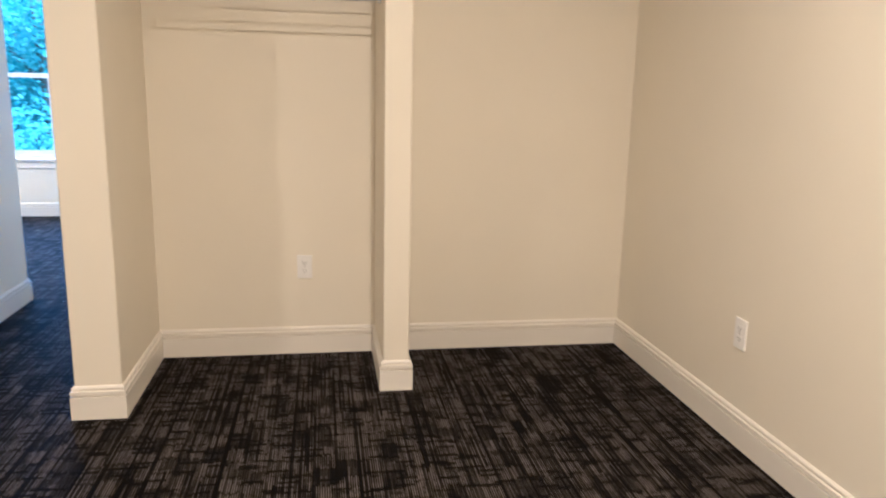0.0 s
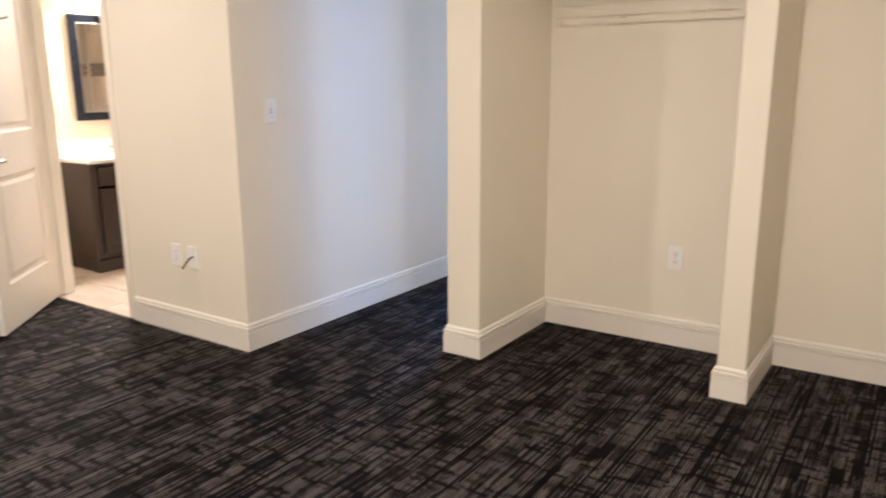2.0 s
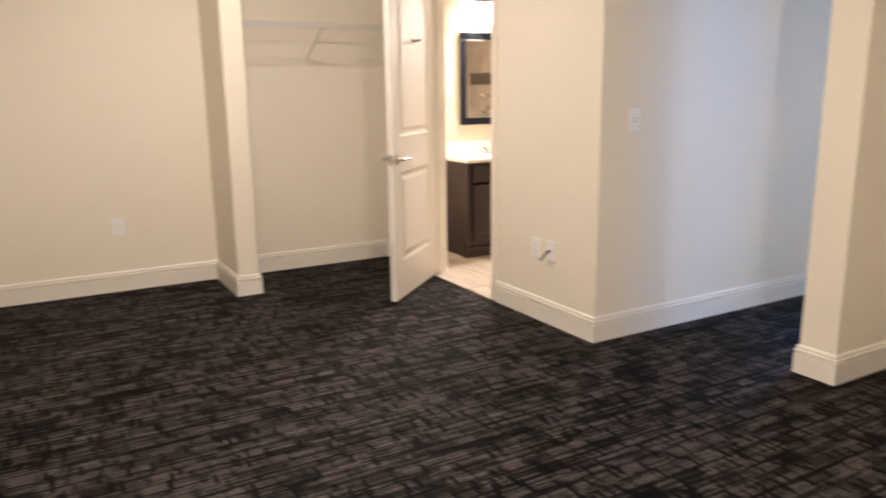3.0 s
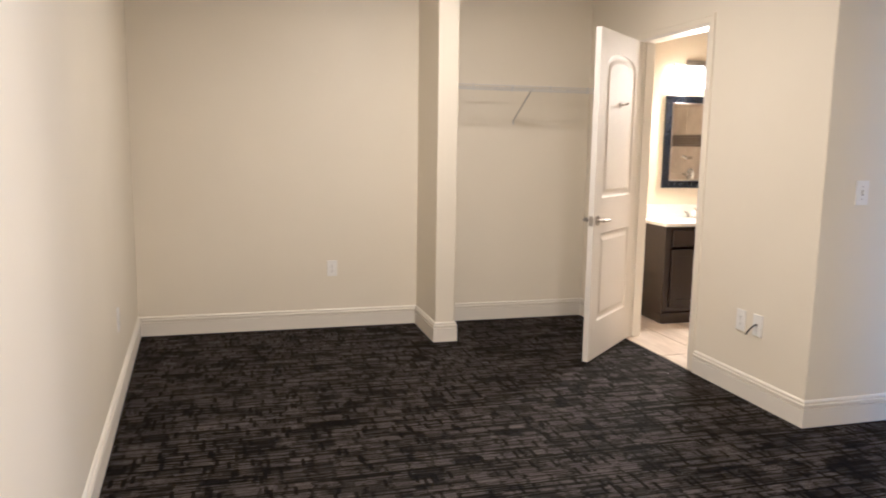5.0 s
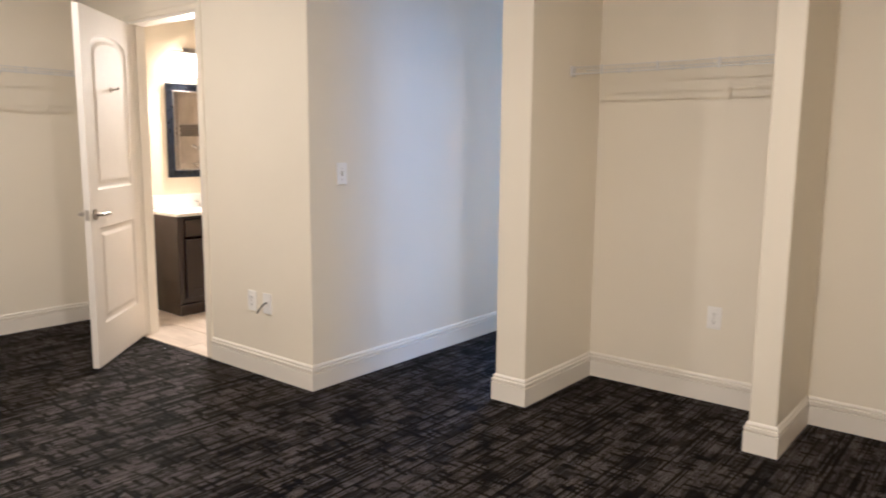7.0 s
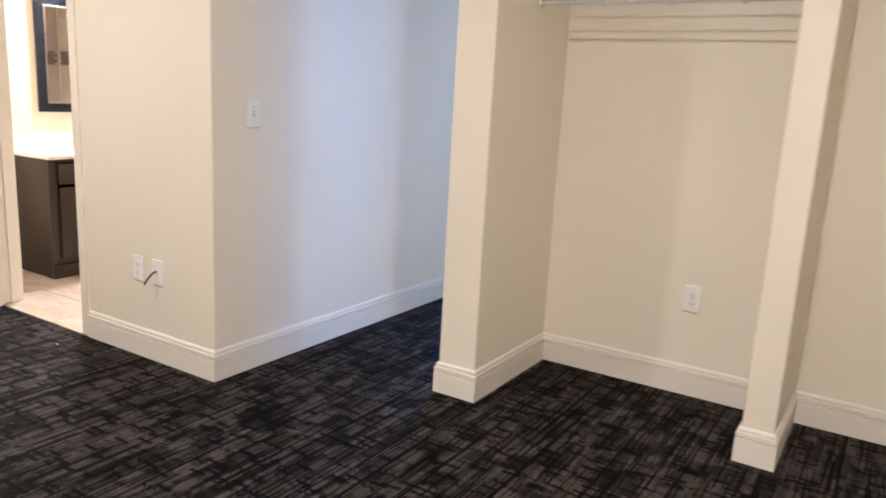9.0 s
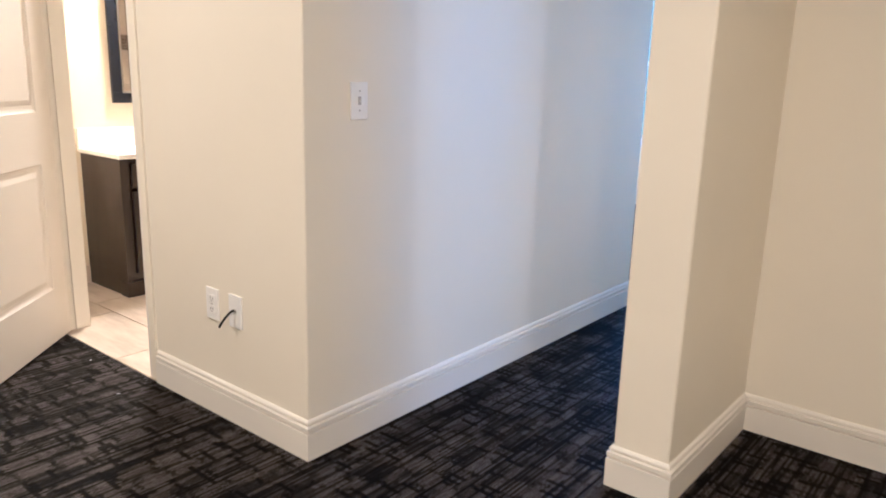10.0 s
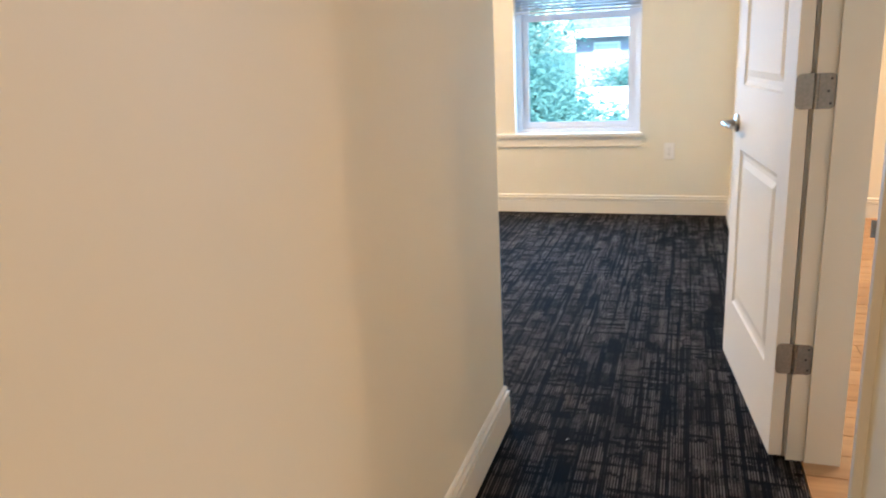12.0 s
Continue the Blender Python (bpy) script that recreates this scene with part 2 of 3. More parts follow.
BARK = plain("bark", (0.09, 0.065, 0.045), 0.9, 0.0, 0.4, 30)
LEAF = leaf_material()
GRASS = plain("lawn", (0.03, 0.06, 0.03), 0.95, 0.0, 0.35, 3.0)
SIDING = plain("mauve_siding", (0.34, 0.29, 0.36), 0.7, 0.0, 0.08, 2.0)
PALEROOF = plain("pale_roof_sheet", (0.68, 0.67, 0.65), 0.6, 0.0, 0.08, 3.0)
ROOF = plain("roof_shingle", (0.12, 0.11, 0.12), 0.9, 0.0, 0.3, 6.0)
PANEDARK = plain("far_pane", (0.55, 0.56, 0.58), 0.3)
MIRROR, _n, _l, _b = material("silvered_mirror")
_b.inputs["Base Color"].default_value, _b.inputs["Metallic"].default_value, _b.inputs["Roughness"].default_value = (0.9, 0.9, 0.88, 1), 1.0, 0.015


# ---- building helpers ----
def mesh(name, bm, mat, smooth=False):
    me = bpy.data.meshes.new(name)
    bmesh.ops.recalc_face_normals(bm, faces=bm.faces)
    bm.to_mesh(me)
    bm.free()
    me.materials.append(mat)
    if smooth:
        for p in me.polygons:
            p.use_smooth = True
        me.set_sharp_from_angle(angle=radians(35))
    return me


def part(name, bm, mat, parent, label="", smooth=False, at=None):
    """One mesh object under a thing or a part."""
    ob = new(name, mesh(name, bm, mat, smooth))
    ob.parent = parent
    if at is not None:
        ob.matrix_basis = at
    if label:
        tagged(ob, label)
    return ob


def thing(name, at, label, category, group="", kind=""):
    ob = new(name)
    ob.empty_display_size = 0.1
    ob.matrix_basis = at
    return tagged(ob, label, category, group, kind)


def solid(name, bm, mat, label, category, kind="structure", smooth=False):
    return tagged(new(name, mesh(name, bm, mat, smooth)), label, category, "", kind)


def box(bm, x0, x1, y0, y1, z0, z1, bevel=0.0):
    m = Matrix.Translation(((x0 + x1) / 2, (y0 + y1) / 2, (z0 + z1) / 2)) @ Matrix.Diagonal((x1 - x0, y1 - y0, z1 - z0, 1))
    made = bmesh.ops.create_cube(bm, size=1, matrix=m)
    if bevel:
        edges = list({e for v in made["verts"] for e in v.link_edges})
        bmesh.ops.bevel(bm, geom=edges, offset=bevel, segments=2, profile=0.6, affect="EDGES")
    return bm


def boxes(*rows, bevel=0.0):
    bm = bmesh.new()
    for row in rows:
        box(bm, *row, bevel=bevel)
    return bm


def prism(outline, z0, z1):
    bm = bmesh.new()
    low, high = [[bm.verts.new((x, y, z)) for x, y in outline] for z in (z0, z1)]
    bm.faces.new(low), bm.faces.new(high)
    for k in range(len(outline)):
        j = (k + 1) % len(outline)
        bm.faces.new((low[k], low[j], high[j], high[k]))
    return bm


def rod(bm, a, b, r, r2=None, sides=10):
    a, b = Vector(a), Vector(b)
    turn = (b - a).to_track_quat("Z", "Y").to_matrix().to_4x4()
    bmesh.ops.create_cone(bm, cap_ends=True, segments=sides, radius1=r, radius2=r if r2 is None else r2, depth=(b - a).length,
                          matrix=Matrix.Translation((a + b) / 2) @ turn)
    return bm


def rods(*rows, sides=10):
    bm = bmesh.new()
    for row in rows:
        rod(bm, *row, sides=sides)
    return bm


def lathe(profile, sides=24, at=None):
    """Turned form from (radius, height) rows about z."""
    bm = bmesh.new()
    rings = [[bm.verts.new((r * math.cos(k * math.tau / sides), r * math.sin(k * math.tau / sides), z)) for k in range(sides)] for r, z in profile]
    for low, high in zip(rings, rings[1:]):
        for k in range(sides):
            bm.faces.new((low[k], low[(k + 1) % sides], high[(k + 1) % sides], high[k]))
    bm.faces.new(rings[0]), bm.faces.new(rings[-1])
    if at is not None:
        bm.transform(at)
    return bm


def sweep(points, profile):
    """Carries a profile of (out, up) rows along a level line; out is to the left of the way, corners are mitred."""
    bm = bmesh.new()
    pts = [Vector(p) for p in points]
    rings = []
    for k, p in enumerate(pts):
        before = (p - pts[k - 1]).normalized() if k else None
        after = (pts[k + 1] - p).normalized() if k + 1 < len(pts) else None
        before, after = before or after, after or before
        n1, n2 = Vector((-before.y, before.x)), Vector((-after.y, after.x))
        n = (n1 + n2) / (1 + n1.dot(n2))
        rings.append([bm.verts.new((p.x + n.x * d, p.y + n.y * d, z)) for d, z in profile])
    for a, b in zip(rings, rings[1:]):
        for k in range(len(profile)):
            j = (k + 1) % len(profile)
            bm.faces.new((a[k], a[j], b[j], b[k]))
    bm.faces.new(rings[0]), bm.faces.new(rings[-1])
    return bm


def eased(bm, *spots, radius=0.007):
    """Rounds the upright edges that stand at the given places: plastered corners are never sharp."""
    picked = [e for e in bm.edges if abs(e.verts[0].co.z - e.verts[1].co.z) > 0.5
              and any((e.verts[0].co.xy - Vector(p)).length < 0.002 for p in spots)]
    bmesh.ops.bevel(bm, geom=picked, offset=radius, segments=3, profile=0.5, affect="EDGES")
    return bm


# ---- plan ----
WEST, EAST, SOUTH, BACK = -2.485, 3.308, -3.420, 1.235      # bedroom faces
SOUTH_W, SOUTH_E = -3.318, -2.980      # the south wall runs a little askew
HALL_W, HALL_E, WC_S, HALL_END = -0.015, 0.798, 0.015, 2.345
NORTH, FAR_E = 5.60, 4.70
DOOR_L, DOOR_R, DOOR_TOP = -1.765, -0.975, 2.062
ENTRY_W, ENTRY_S, ENTRY_N = 0.825, 1.560, 2.332
WINDOWS = [(-1.72, -0.83), (-0.675, 0.215), (2.95, 4.10)]
SILL, HEAD = 0.585, 2.26
H = CEILING

solid("floor", prism([(WEST, SOUTH_W), (EAST, SOUTH_E), (EAST, BACK), (0.862, BACK), (0.862, NORTH), (WEST, NORTH)], -0.15, 0.0), CARPET,
      "dark charcoal carpet with a woven block and stripe pattern", "carpet")
solid("ceiling", boxes((WEST - 0.12, FAR_E + 0.12, SOUTH - 0.12, NORTH + 0.2, H, H + 0.15)), CEIL, "plain white painted ceiling", "ceiling")
solid("wall_south", prism([(WEST, SOUTH_W), (EAST, SOUTH_E), (EAST, SOUTH_E - 0.12), (WEST, SOUTH_W - 0.12)], -0.05, H), WALL, "cream painted wall of the bedroom", "wall")
solid("wall_west", boxes((WEST - 0.12, WEST, SOUTH, WC_S, -0.15, H), (WEST - 0.12, WEST, HALL_END, NORTH, -0.15, H)), WALL, "cream painted wall with closet recess", "wall")
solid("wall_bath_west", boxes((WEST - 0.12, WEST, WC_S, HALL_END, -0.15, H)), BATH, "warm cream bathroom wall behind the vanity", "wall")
solid("wall_east", boxes((EAST, EAST + 0.115, SOUTH, BACK, -0.15, H)), WALL, "cream painted wall with one outlet", "wall")
solid("wall_closet_back", boxes((HALL_E, FAR_E + 0.12, BACK, BACK + 0.115, -0.15, H)), WALL, "cream painted back wall of the open closet", "wall")
solid("wall_closet_left", eased(boxes((HALL_E, 0.976, 0.545, BACK, -0.05, H)), (HALL_E, 0.545), (0.976, 0.545)), WALL, "cream painted stub wall between hall and closet", "wall")
solid("wall_closet_right", eased(boxes((2.015, 2.130, 0.710, BACK, -0.05, H)), (2.015, 0.710), (2.130, 0.710)), WALL, "narrow cream painted stub wall beside closet", "wall")
solid("wall_closet_west", eased(boxes((WEST, -1.920, -1.350, -1.210, -0.05, H)), (-1.920, -1.350), (-1.920, -1.210)), WALL, "cream painted stub wall framing the closet", "wall")
solid("wall_bathroom", eased(boxes((WEST, DOOR_L, WC_S, WC_S + 0.115, -0.05, H), (DOOR_R, HALL_W, WC_S, WC_S + 0.115, -0.05, H), (DOOR_L, DOOR_R, WC_S, WC_S + 0.115, DOOR_TOP, H)), (HALL_W, WC_S)),
      WALL, "cream painted wall with bathroom doorway", "wall")
solid("wall_hall_west", eased(boxes((HALL_W - 0.115, HALL_W, WC_S + 0.115, HALL_END, -0.05, H)), (HALL_W, HALL_END)), WALL, "cream hall wall washed by cool daylight", "wall")
solid("wall_bath_north", boxes((WEST, HALL_W - 0.115, HALL_END - 0.115, HALL_END, -0.05, H)), WALL, "cream painted wall of the window room", "wall")
solid("wall_hall_east", boxes((ENTRY_W, ENTRY_W + 0.135, BACK + 0.115, ENTRY_S, -0.05, H), (ENTRY_W, ENTRY_W + 0.135, ENTRY_N, NORTH, -0.05, H), (ENTRY_W, ENTRY_W + 0.135, ENTRY_S, ENTRY_N, DOOR_TOP, H)),
      WALL, "cream hall wall with an entry doorway", "wall")
solid("wall_far_east", boxes((FAR_E, FAR_E + 0.12, BACK + 0.115, NORTH, -0.15, H)), WALL, "cream painted wall of the next room", "wall")
bm = bmesh.new()
edges = [WEST - 0.12] + [v for w in WINDOWS for v in w] + [FAR_E + 0.12]
for k in range(0, len(edges), 2):
    box(bm, edges[k], edges[k + 1], NORTH, NORTH + 0.2, -0.15, H)
for a, b in WINDOWS:
    box(bm, a, b, NORTH, NORTH + 0.2, -0.15, SILL - 0.03)
    box(bm, a, b, NORTH, NORTH + 0.2, HEAD, H)
solid("wall_north", bm, WALL, "cream painted outer wall with tall windows", "wall")

BASE = [(0, 0), (0.015, 0), (0.015, 0.0925), (0.0065, 0.0940), (0.0065, 0.0990), (0.0145, 0.1005), (0.0145, 0.1140), (0.0055, 0.1160), (0.0055, 0.1215), (0.0095, 0.1235), (0.0085, 0.129), (0.004, 0.135), (0, 0.1365)]
RUNS = [
    [(ENTRY_W, ENTRY_N + 0.062), (ENTRY_W, NORTH), (WEST, NORTH), (WEST, HALL_END), (HALL_W, HALL_END), (HALL_W, WC_S), (DOOR_R + 0.055, WC_S)],
    [(DOOR_L - 0.055, WC_S), (WEST, WC_S), (WEST, -1.210), (-1.920, -1.210), (-1.920, -1.350), (WEST, -1.350), (WEST, SOUTH_W), (EAST, SOUTH_E), (EAST, BACK), (2.130, BACK),
     (2.130, 0.710), (2.015, 0.710), (2.015, BACK), (0.976, BACK), (0.976, 0.545), (HALL_E, 0.545), (HALL_E, BACK + 0.115), (ENTRY_W, BACK + 0.115), (ENTRY_W, ENTRY_S - 0.062)],
    [(FAR_E, BACK + 0.115), (FAR_E, NORTH), (ENTRY_W + 0.135, NORTH), (ENTRY_W + 0.135, ENTRY_N + 0.062)],
]
for run in RUNS:
    solid("baseboard", sweep(run, BASE), TRIM, "tall off-white moulded baseboard along the walls", "baseboard")


# ---- door frames ----
def casing(bm, axis, a, b, face, out, top, width=0.055, deep=0.016):
    """Moulded trim round an opening: two legs and a head. axis: the one that the opening runs along."""
    def put(u0, u1, z0, z1, d0, d1):
        lo, hi = sorted((face + out * d0, face + out * d1))
        box(bm, *((u0, u1, lo, hi) if axis == "x" else (lo, hi, u0, u1)), z0, z1)
    for d, w0, w1 in ((deep * 0.55, 0.006, width - 0.014), (deep, width - 0.014, width)):
        put(a - w1, a - w0, 0, top + w0, 0, d)
        put(b + w0, b + w1, 0, top + w0, 0, d)
        put(a - w1, b + w1, top + w0, top + w1, 0, d)


bm = bmesh.new()
casing(bm, "x", DOOR_L, DOOR_R, WC_S, -1, DOOR_TOP, 0.052, 0.009)
solid("trim_bathroom_casing", bm, WALL, "narrow casing painted like the wall", "door casing")
bm = bmesh.new()
casing(bm, "x", DOOR_L, DOOR_R, WC_S + 0.115, 1, DOOR_TOP)
box(bm, DOOR_L - 0.003, DOOR_L + 0.014, WC_S - 0.002, WC_S + 0.117, 0, DOOR_TOP)
box(bm, DOOR_R - 0.014, DOOR_R + 0.003, WC_S - 0.002, WC_S + 0.117, 0, DOOR_TOP)
box(bm, DOOR_L + 0.014, DOOR_R - 0.014, WC_S - 0.002, WC_S + 0.117, DOOR_TOP - 0.014, DOOR_TOP + 0.003)
box(bm, DOOR_L + 0.014, DOOR_L + 0.025, WC_S + 0.045, WC_S + 0.08, 0, DOOR_TOP - 0.014)
box(bm, DOOR_R - 0.025, DOOR_R - 0.014, WC_S + 0.045, WC_S + 0.08, 0, DOOR_TOP - 0.014)
solid("trim_bathroom_door", bm, TRIM, "off-white painted door frame of the bathroom", "door frame")

bm = bmesh.new()
casing(bm, "y", ENTRY_S, ENTRY_N, ENTRY_W, -1, DOOR_TOP)
casing(bm, "y", ENTRY_S, ENTRY_N, ENTRY_W + 0.135, 1, DOOR_TOP)
box(bm, ENTRY_W - 0.002, ENTRY_W + 0.137, ENTRY_S - 0.003, ENTRY_S + 0.014, 0, DOOR_TOP)
box(bm, ENTRY_W - 0.002, ENTRY_W + 0.137, ENTRY_N - 0.014, ENTRY_N + 0.003, 0, DOOR_TOP)
box(bm, ENTRY_W - 0.002, ENTRY_W + 0.137, ENTRY_S + 0.014, ENTRY_N - 0.014, DOOR_TOP - 0.014, DOOR_TOP + 0.003)
box(bm, ENTRY_W + 0.055, ENTRY_W + 0.137, ENTRY_S + 0.014, ENTRY_S + 0.025, 0, DOOR_TOP - 0.014)
box(bm, ENTRY_W + 0.045, ENTRY_W + 0.137, ENTRY_N - 0.025, ENTRY_N - 0.014, 0, DOOR_TOP - 0.014)
entry_frame = solid("trim_entry_door", bm, TRIM, "off-white painted door frame of the entry", "door frame")
bm = boxes((ENTRY_W + 0.002, ENTRY_W + 0.048, ENTRY_S + 0.0135, ENTRY_S + 0.0155, 0.83, 0.90), (ENTRY_W - 0.012, ENTRY_W + 0.002, ENTRY_S + 0.0135, ENTRY_S + 0.0155, 0.85, 0.88))
part("strike_plate", bm, NICKEL, entry_frame, "small metal strike plate")


# ---- panel doors ----
def panel_outline(x0, x1, z0, z1, arch):
    """Counter-clockwise outline, with an arched top if arch is over zero."""
    pts = [(x0, z0), (x1, z0), (x1, z1 - arch)]
    if arch:
        c, w = (x0 + x1) / 2, (x1 - x0) / 2
        pts += [(c + w * math.cos(radians(a)), z1 - arch + arch * math.sin(radians(a)) ** 0.8) for a in range(15, 166, 15)]
    pts.append((x0, z1 - arch))
    return pts


def leaf_mesh(width, height, thick):
    """A moulded two-panel door leaf, hinge edge at x = 0, bottom at z = 0, faces at y = 0 and y = thick."""
    outlines = [panel_outline(0.125, width - 0.125, 0.24, 0.80, 0.0), panel_outline(0.125, width - 0.125, 1.02, height - 0.13, 0.09)]
    bm = bmesh.new()
    rims = []
    for face_y, inward in ((0.0, 1), (thick, -1)):
        rim = [bm.verts.new((x, face_y, z)) for x, z in ((0, 0), (width, 0), (width, height), (0, height))]
        rims.append(rim)
        fill = [bm.edges.new((rim[k], rim[(k + 1) % 4])) for k in range(4)]
        for outline in outlines:
            w, h = [max(p[k] for p in outline) - min(p[k] for p in outline) for k in (0, 1)]
            cx, cz = width / 2, (max(p[1] for p in outline) + min(p[1] for p in outline)) / 2
            rings = []
            for inset, depth in ((0, 0), (0.006, 0.005), (0.016, 0.008), (0.030, 0.008), (0.052, 0.002)):
                sx, sz = 1 - 2 * inset / w, 1 - 2 * inset / h
                rings.append([bm.verts.new((cx + (x - cx) * sx, face_y + inward * depth, cz + (z - cz) * sz)) for x, z in outline])
            k_all = range(len(outline))
            fill += [bm.edges.new((rings[0][k], rings[0][(k + 1) % len(outline)])) for k in k_all]
            for a, b in zip(rings, rings[1:]):
                for k in k_all:
                    j = (k + 1) % len(outline)
                    bm.faces.new((a[k], a[j], b[j], b[k]))
            bm.faces.new(rings[-1])
        bmesh.ops.triangle_fill(bm, use_beauty=True, edges=fill)
    a, b = rims
    for k in range(4):
        j = (k + 1) % 4
        bm.faces.new((a[k], a[j], b[j], b[k]))
    return bm


def lever(parent, x, z, face_y, out, width_sign):
    """Lever handle on one face; the lever points to the hinge side."""
    bm = lathe([(0.030, 0), (0.032, 0.003), (0.031, 0.008), (0.026, 0.011), (0.012, 0.013), (0.0105, 0.016), (0.0105, 0.042), (0.009, 0.046)], 20,
               Matrix.Translation((x, face_y, z)) @ Matrix.Rotation(radians(90 if out < 0 else -90), 4, "X"))
    y = face_y + out * 0.046
    pts = [(x + width_sign * d, y + out * e, z + f, r) for d, e, f, r in ((-0.012, 0, 0, 0.009), (0.01, 0.002, 0, 0.0105), (0.04, 0.004, 0.001, 0.0095), (0.08, 0.003, 0, 0.0085), (0.112, -0.004, -0.003, 0.0075))]
    for (x0, y0, z0, r0), (x1, y1, z1, r1) in zip(pts, pts[1:]):
        rod(bm, (x0, y0, z0), (x1, y1, z1), r0, r1, 12)
    return part("door_handle", bm, NICKEL, parent, "brushed nickel lever handle", True)


def hinge(parent, z, flat):
    """Butt hinge: a leaf on the door's edge, the knuckle, and a leaf that goes to the jamb."""
    bm, pin = bmesh.new(), -0.014 if flat else -0.004
    plates = [(pin, 0.034)] + ([(-0.060, pin)] if flat else [])
    for y0, y1 in plates:
        out = y1 if y1 > 0 else y0
        side = 1 if y1 > 0 else -1
        rim = [(pin, -0.0445), (out - side * 0.012, -0.0445), (out - side * 0.0035, -0.041), (out, -0.0325), (out, 0.0325), (out - side * 0.0035, 0.041), (out - side * 0.012, 0.0445), (pin, 0.0445)]
        a, b = [[bm.verts.new((x - max(0.0, pin - y) * 0.135, y, z + dz)) for y, dz in rim] for x in (-0.0035, -0.0005)]
        bm.faces.new(a), bm.faces.new(b)
        for k in range(8):
            bm.faces.new((a[k], a[(k + 1) % 8], b[(k + 1) % 8], b[k]))
    for k in range(5):
        rod(bm, (-0.003, pin, z - 0.0445 + k * 0.0178), (-0.003, pin, z - 0.0280 + k * 0.0178), 0.0065, None, 12)
    h = part("hinge", bm, HINGE, parent, "satin nickel butt hinge")
    if flat:
        spots = [(-0.0042 + (y - pin) * -0.135 * -1, y, z + d) for y, d in ((-0.048, -0.031), (-0.042, 0.0), (-0.048, 0.031))]
        part("screws", rods(*[((x, y, zz), (x + 0.001, y, zz), 0.0035) for x, y, zz in spots], sides=8), SLOT, h)
    return h


def door(name, at, width, label, hook, flat):
    d = thing(name, at, label, "door", "", "structure")
    part("door_leaf", leaf_mesh(width, 2.035, 0.035), DOORP, d)
    lever(d, width - 0.06, 0.885, 0.0, -1, -1)
    lever(d, width - 0.06, 0.885, 0.035, 1, -1)
    part("latch_plate", boxes((width - 0.001, width + 0.0015, 0.006, 0.029, 0.855, 0.915)), NICKEL, d)
    for z in (0.302, 1.034, 1.80):
        hinge(d, z, flat)
    if hook:
        hk = bmesh.new()
        y = 0.035 if hook > 0 else 0.0
        rod(hk, (width * 0.5, y, 1.60), (width * 0.5, y + hook * 0.006, 1.60), 0.016, None, 16)
        rod(hk, (width * 0.5, y + hook * 0.006, 1.60), (width * 0.5, y + hook * 0.040, 1.603), 0.0065, 0.0055, 10)
        rod(hk, (width * 0.5, y + hook * 0.038, 1.602), (width * 0.5, y + hook * 0.050, 1.612), 0.006, 0.008, 10)
        part("robe_hook", hk, NICKEL, d, "small nickel robe hook", True)
    return d


door("door_1", pose(DOOR_L + 0.012, WC_S - 0.012, 0.012, 0, 0, -48), 0.775, "white two-panel arched bathroom door standing half open", 1, False)
door("door_2", pose(0.776, 2.315, 0.012, 0, 0, 96.6) @ Matrix.Translation((0, -0.035, 0)), 0.790, "white two-panel entry door folded back against the wall", 0, True)


# ---- windows ----
def window(name, x0, x1):
    w = thing(name, pose((x0 + x1) / 2, NORTH, 0), "white vinyl double-hung window with insect screen", "window", "windows in the outer wall", "structure")
    h = (x1 - x0) / 2
    mid = 1.395
    bm = boxes((-h, -h + 0.045, 0.06, 0.16, SILL, HEAD), (h - 0.045, h, 0.06, 0.16, SILL, HEAD), (-h + 0.045, h - 0.045, 0.06, 0.16, HEAD - 0.045, HEAD), (-h + 0.045, h - 0.045, 0.06, 0.16, SILL, SILL + 0.03))
    part("window_frame", bm, VINYL, w)
    for nm, y, z0, z1 in (("lower_sash", 0.075, SILL + 0.03, mid + 0.02), ("upper_sash", 0.115, mid - 0.02, HEAD - 0.045)):
        a = h - 0.045
        s = part(nm, boxes((-a, -a + 0.045, y, y + 0.035, z0, z1), (a - 0.045, a, y, y + 0.035, z0, z1), (-a + 0.045, a - 0.045, y, y + 0.035, z0, z0 + 0.045), (-a + 0.045, a - 0.045, y, y + 0.035, z1 - 0.04, z1)), VINYL, w)
        pane = part("pane", boxes((-a + 0.044, a - 0.044, y + 0.015, y + 0.019, z0 + 0.044, z1 - 0.039)), GLASS, s)
        pane.visible_shadow = False
    return w


def window_blind(x0, x1, z0):
    """Lowered mini blind inside the recess: head rail, tilted slats, bottom rail, ladder cords."""
    h = (x1 - x0) / 2 - 0.012
    wb = thing("window_blind", pose((x0 + x1) / 2, NORTH + 0.030, 0), "white mini blind lowered over the upper sash", "blind")
    part("head_rail", boxes((-h, h, -0.014, 0.014, HEAD - 0.030, HEAD - 0.002), bevel=0.003), BLIND, wb)
    part("bottom_rail", boxes((-h, h, -0.011, 0.011, z0, z0 + 0.014), bevel=0.003), BLIND, wb)
    bm = bmesh.new()
    rows = [[bm.verts.new((x, y, z)) for x in (-h, h)] for y, z in ((-0.0100, 0.0080), (-0.0045, 0.0050), (0.0015, 0.0005), (0.0085, -0.0070))]
    for p, q in zip(rows, rows[1:]):
        bm.faces.new((p[0], p[1], q[1], q[0]))
    slat = mesh("slat", bm, BLIND)
    z = z0 + 0.030
    while z < HEAD - 0.045:
        ob = new("slat", slat)
        ob.parent, ob.location = wb, (0, 0, z)
        z += 0.0195
    for x in (-h + 0.14, h - 0.14):
        for y in (-0.0105, 0.0105):
            part("ladder_cord", rods(((x, y, z0 + 0.01), (x, y, HEAD - 0.03), 0.0009)), BLIND, wb)
    return wb


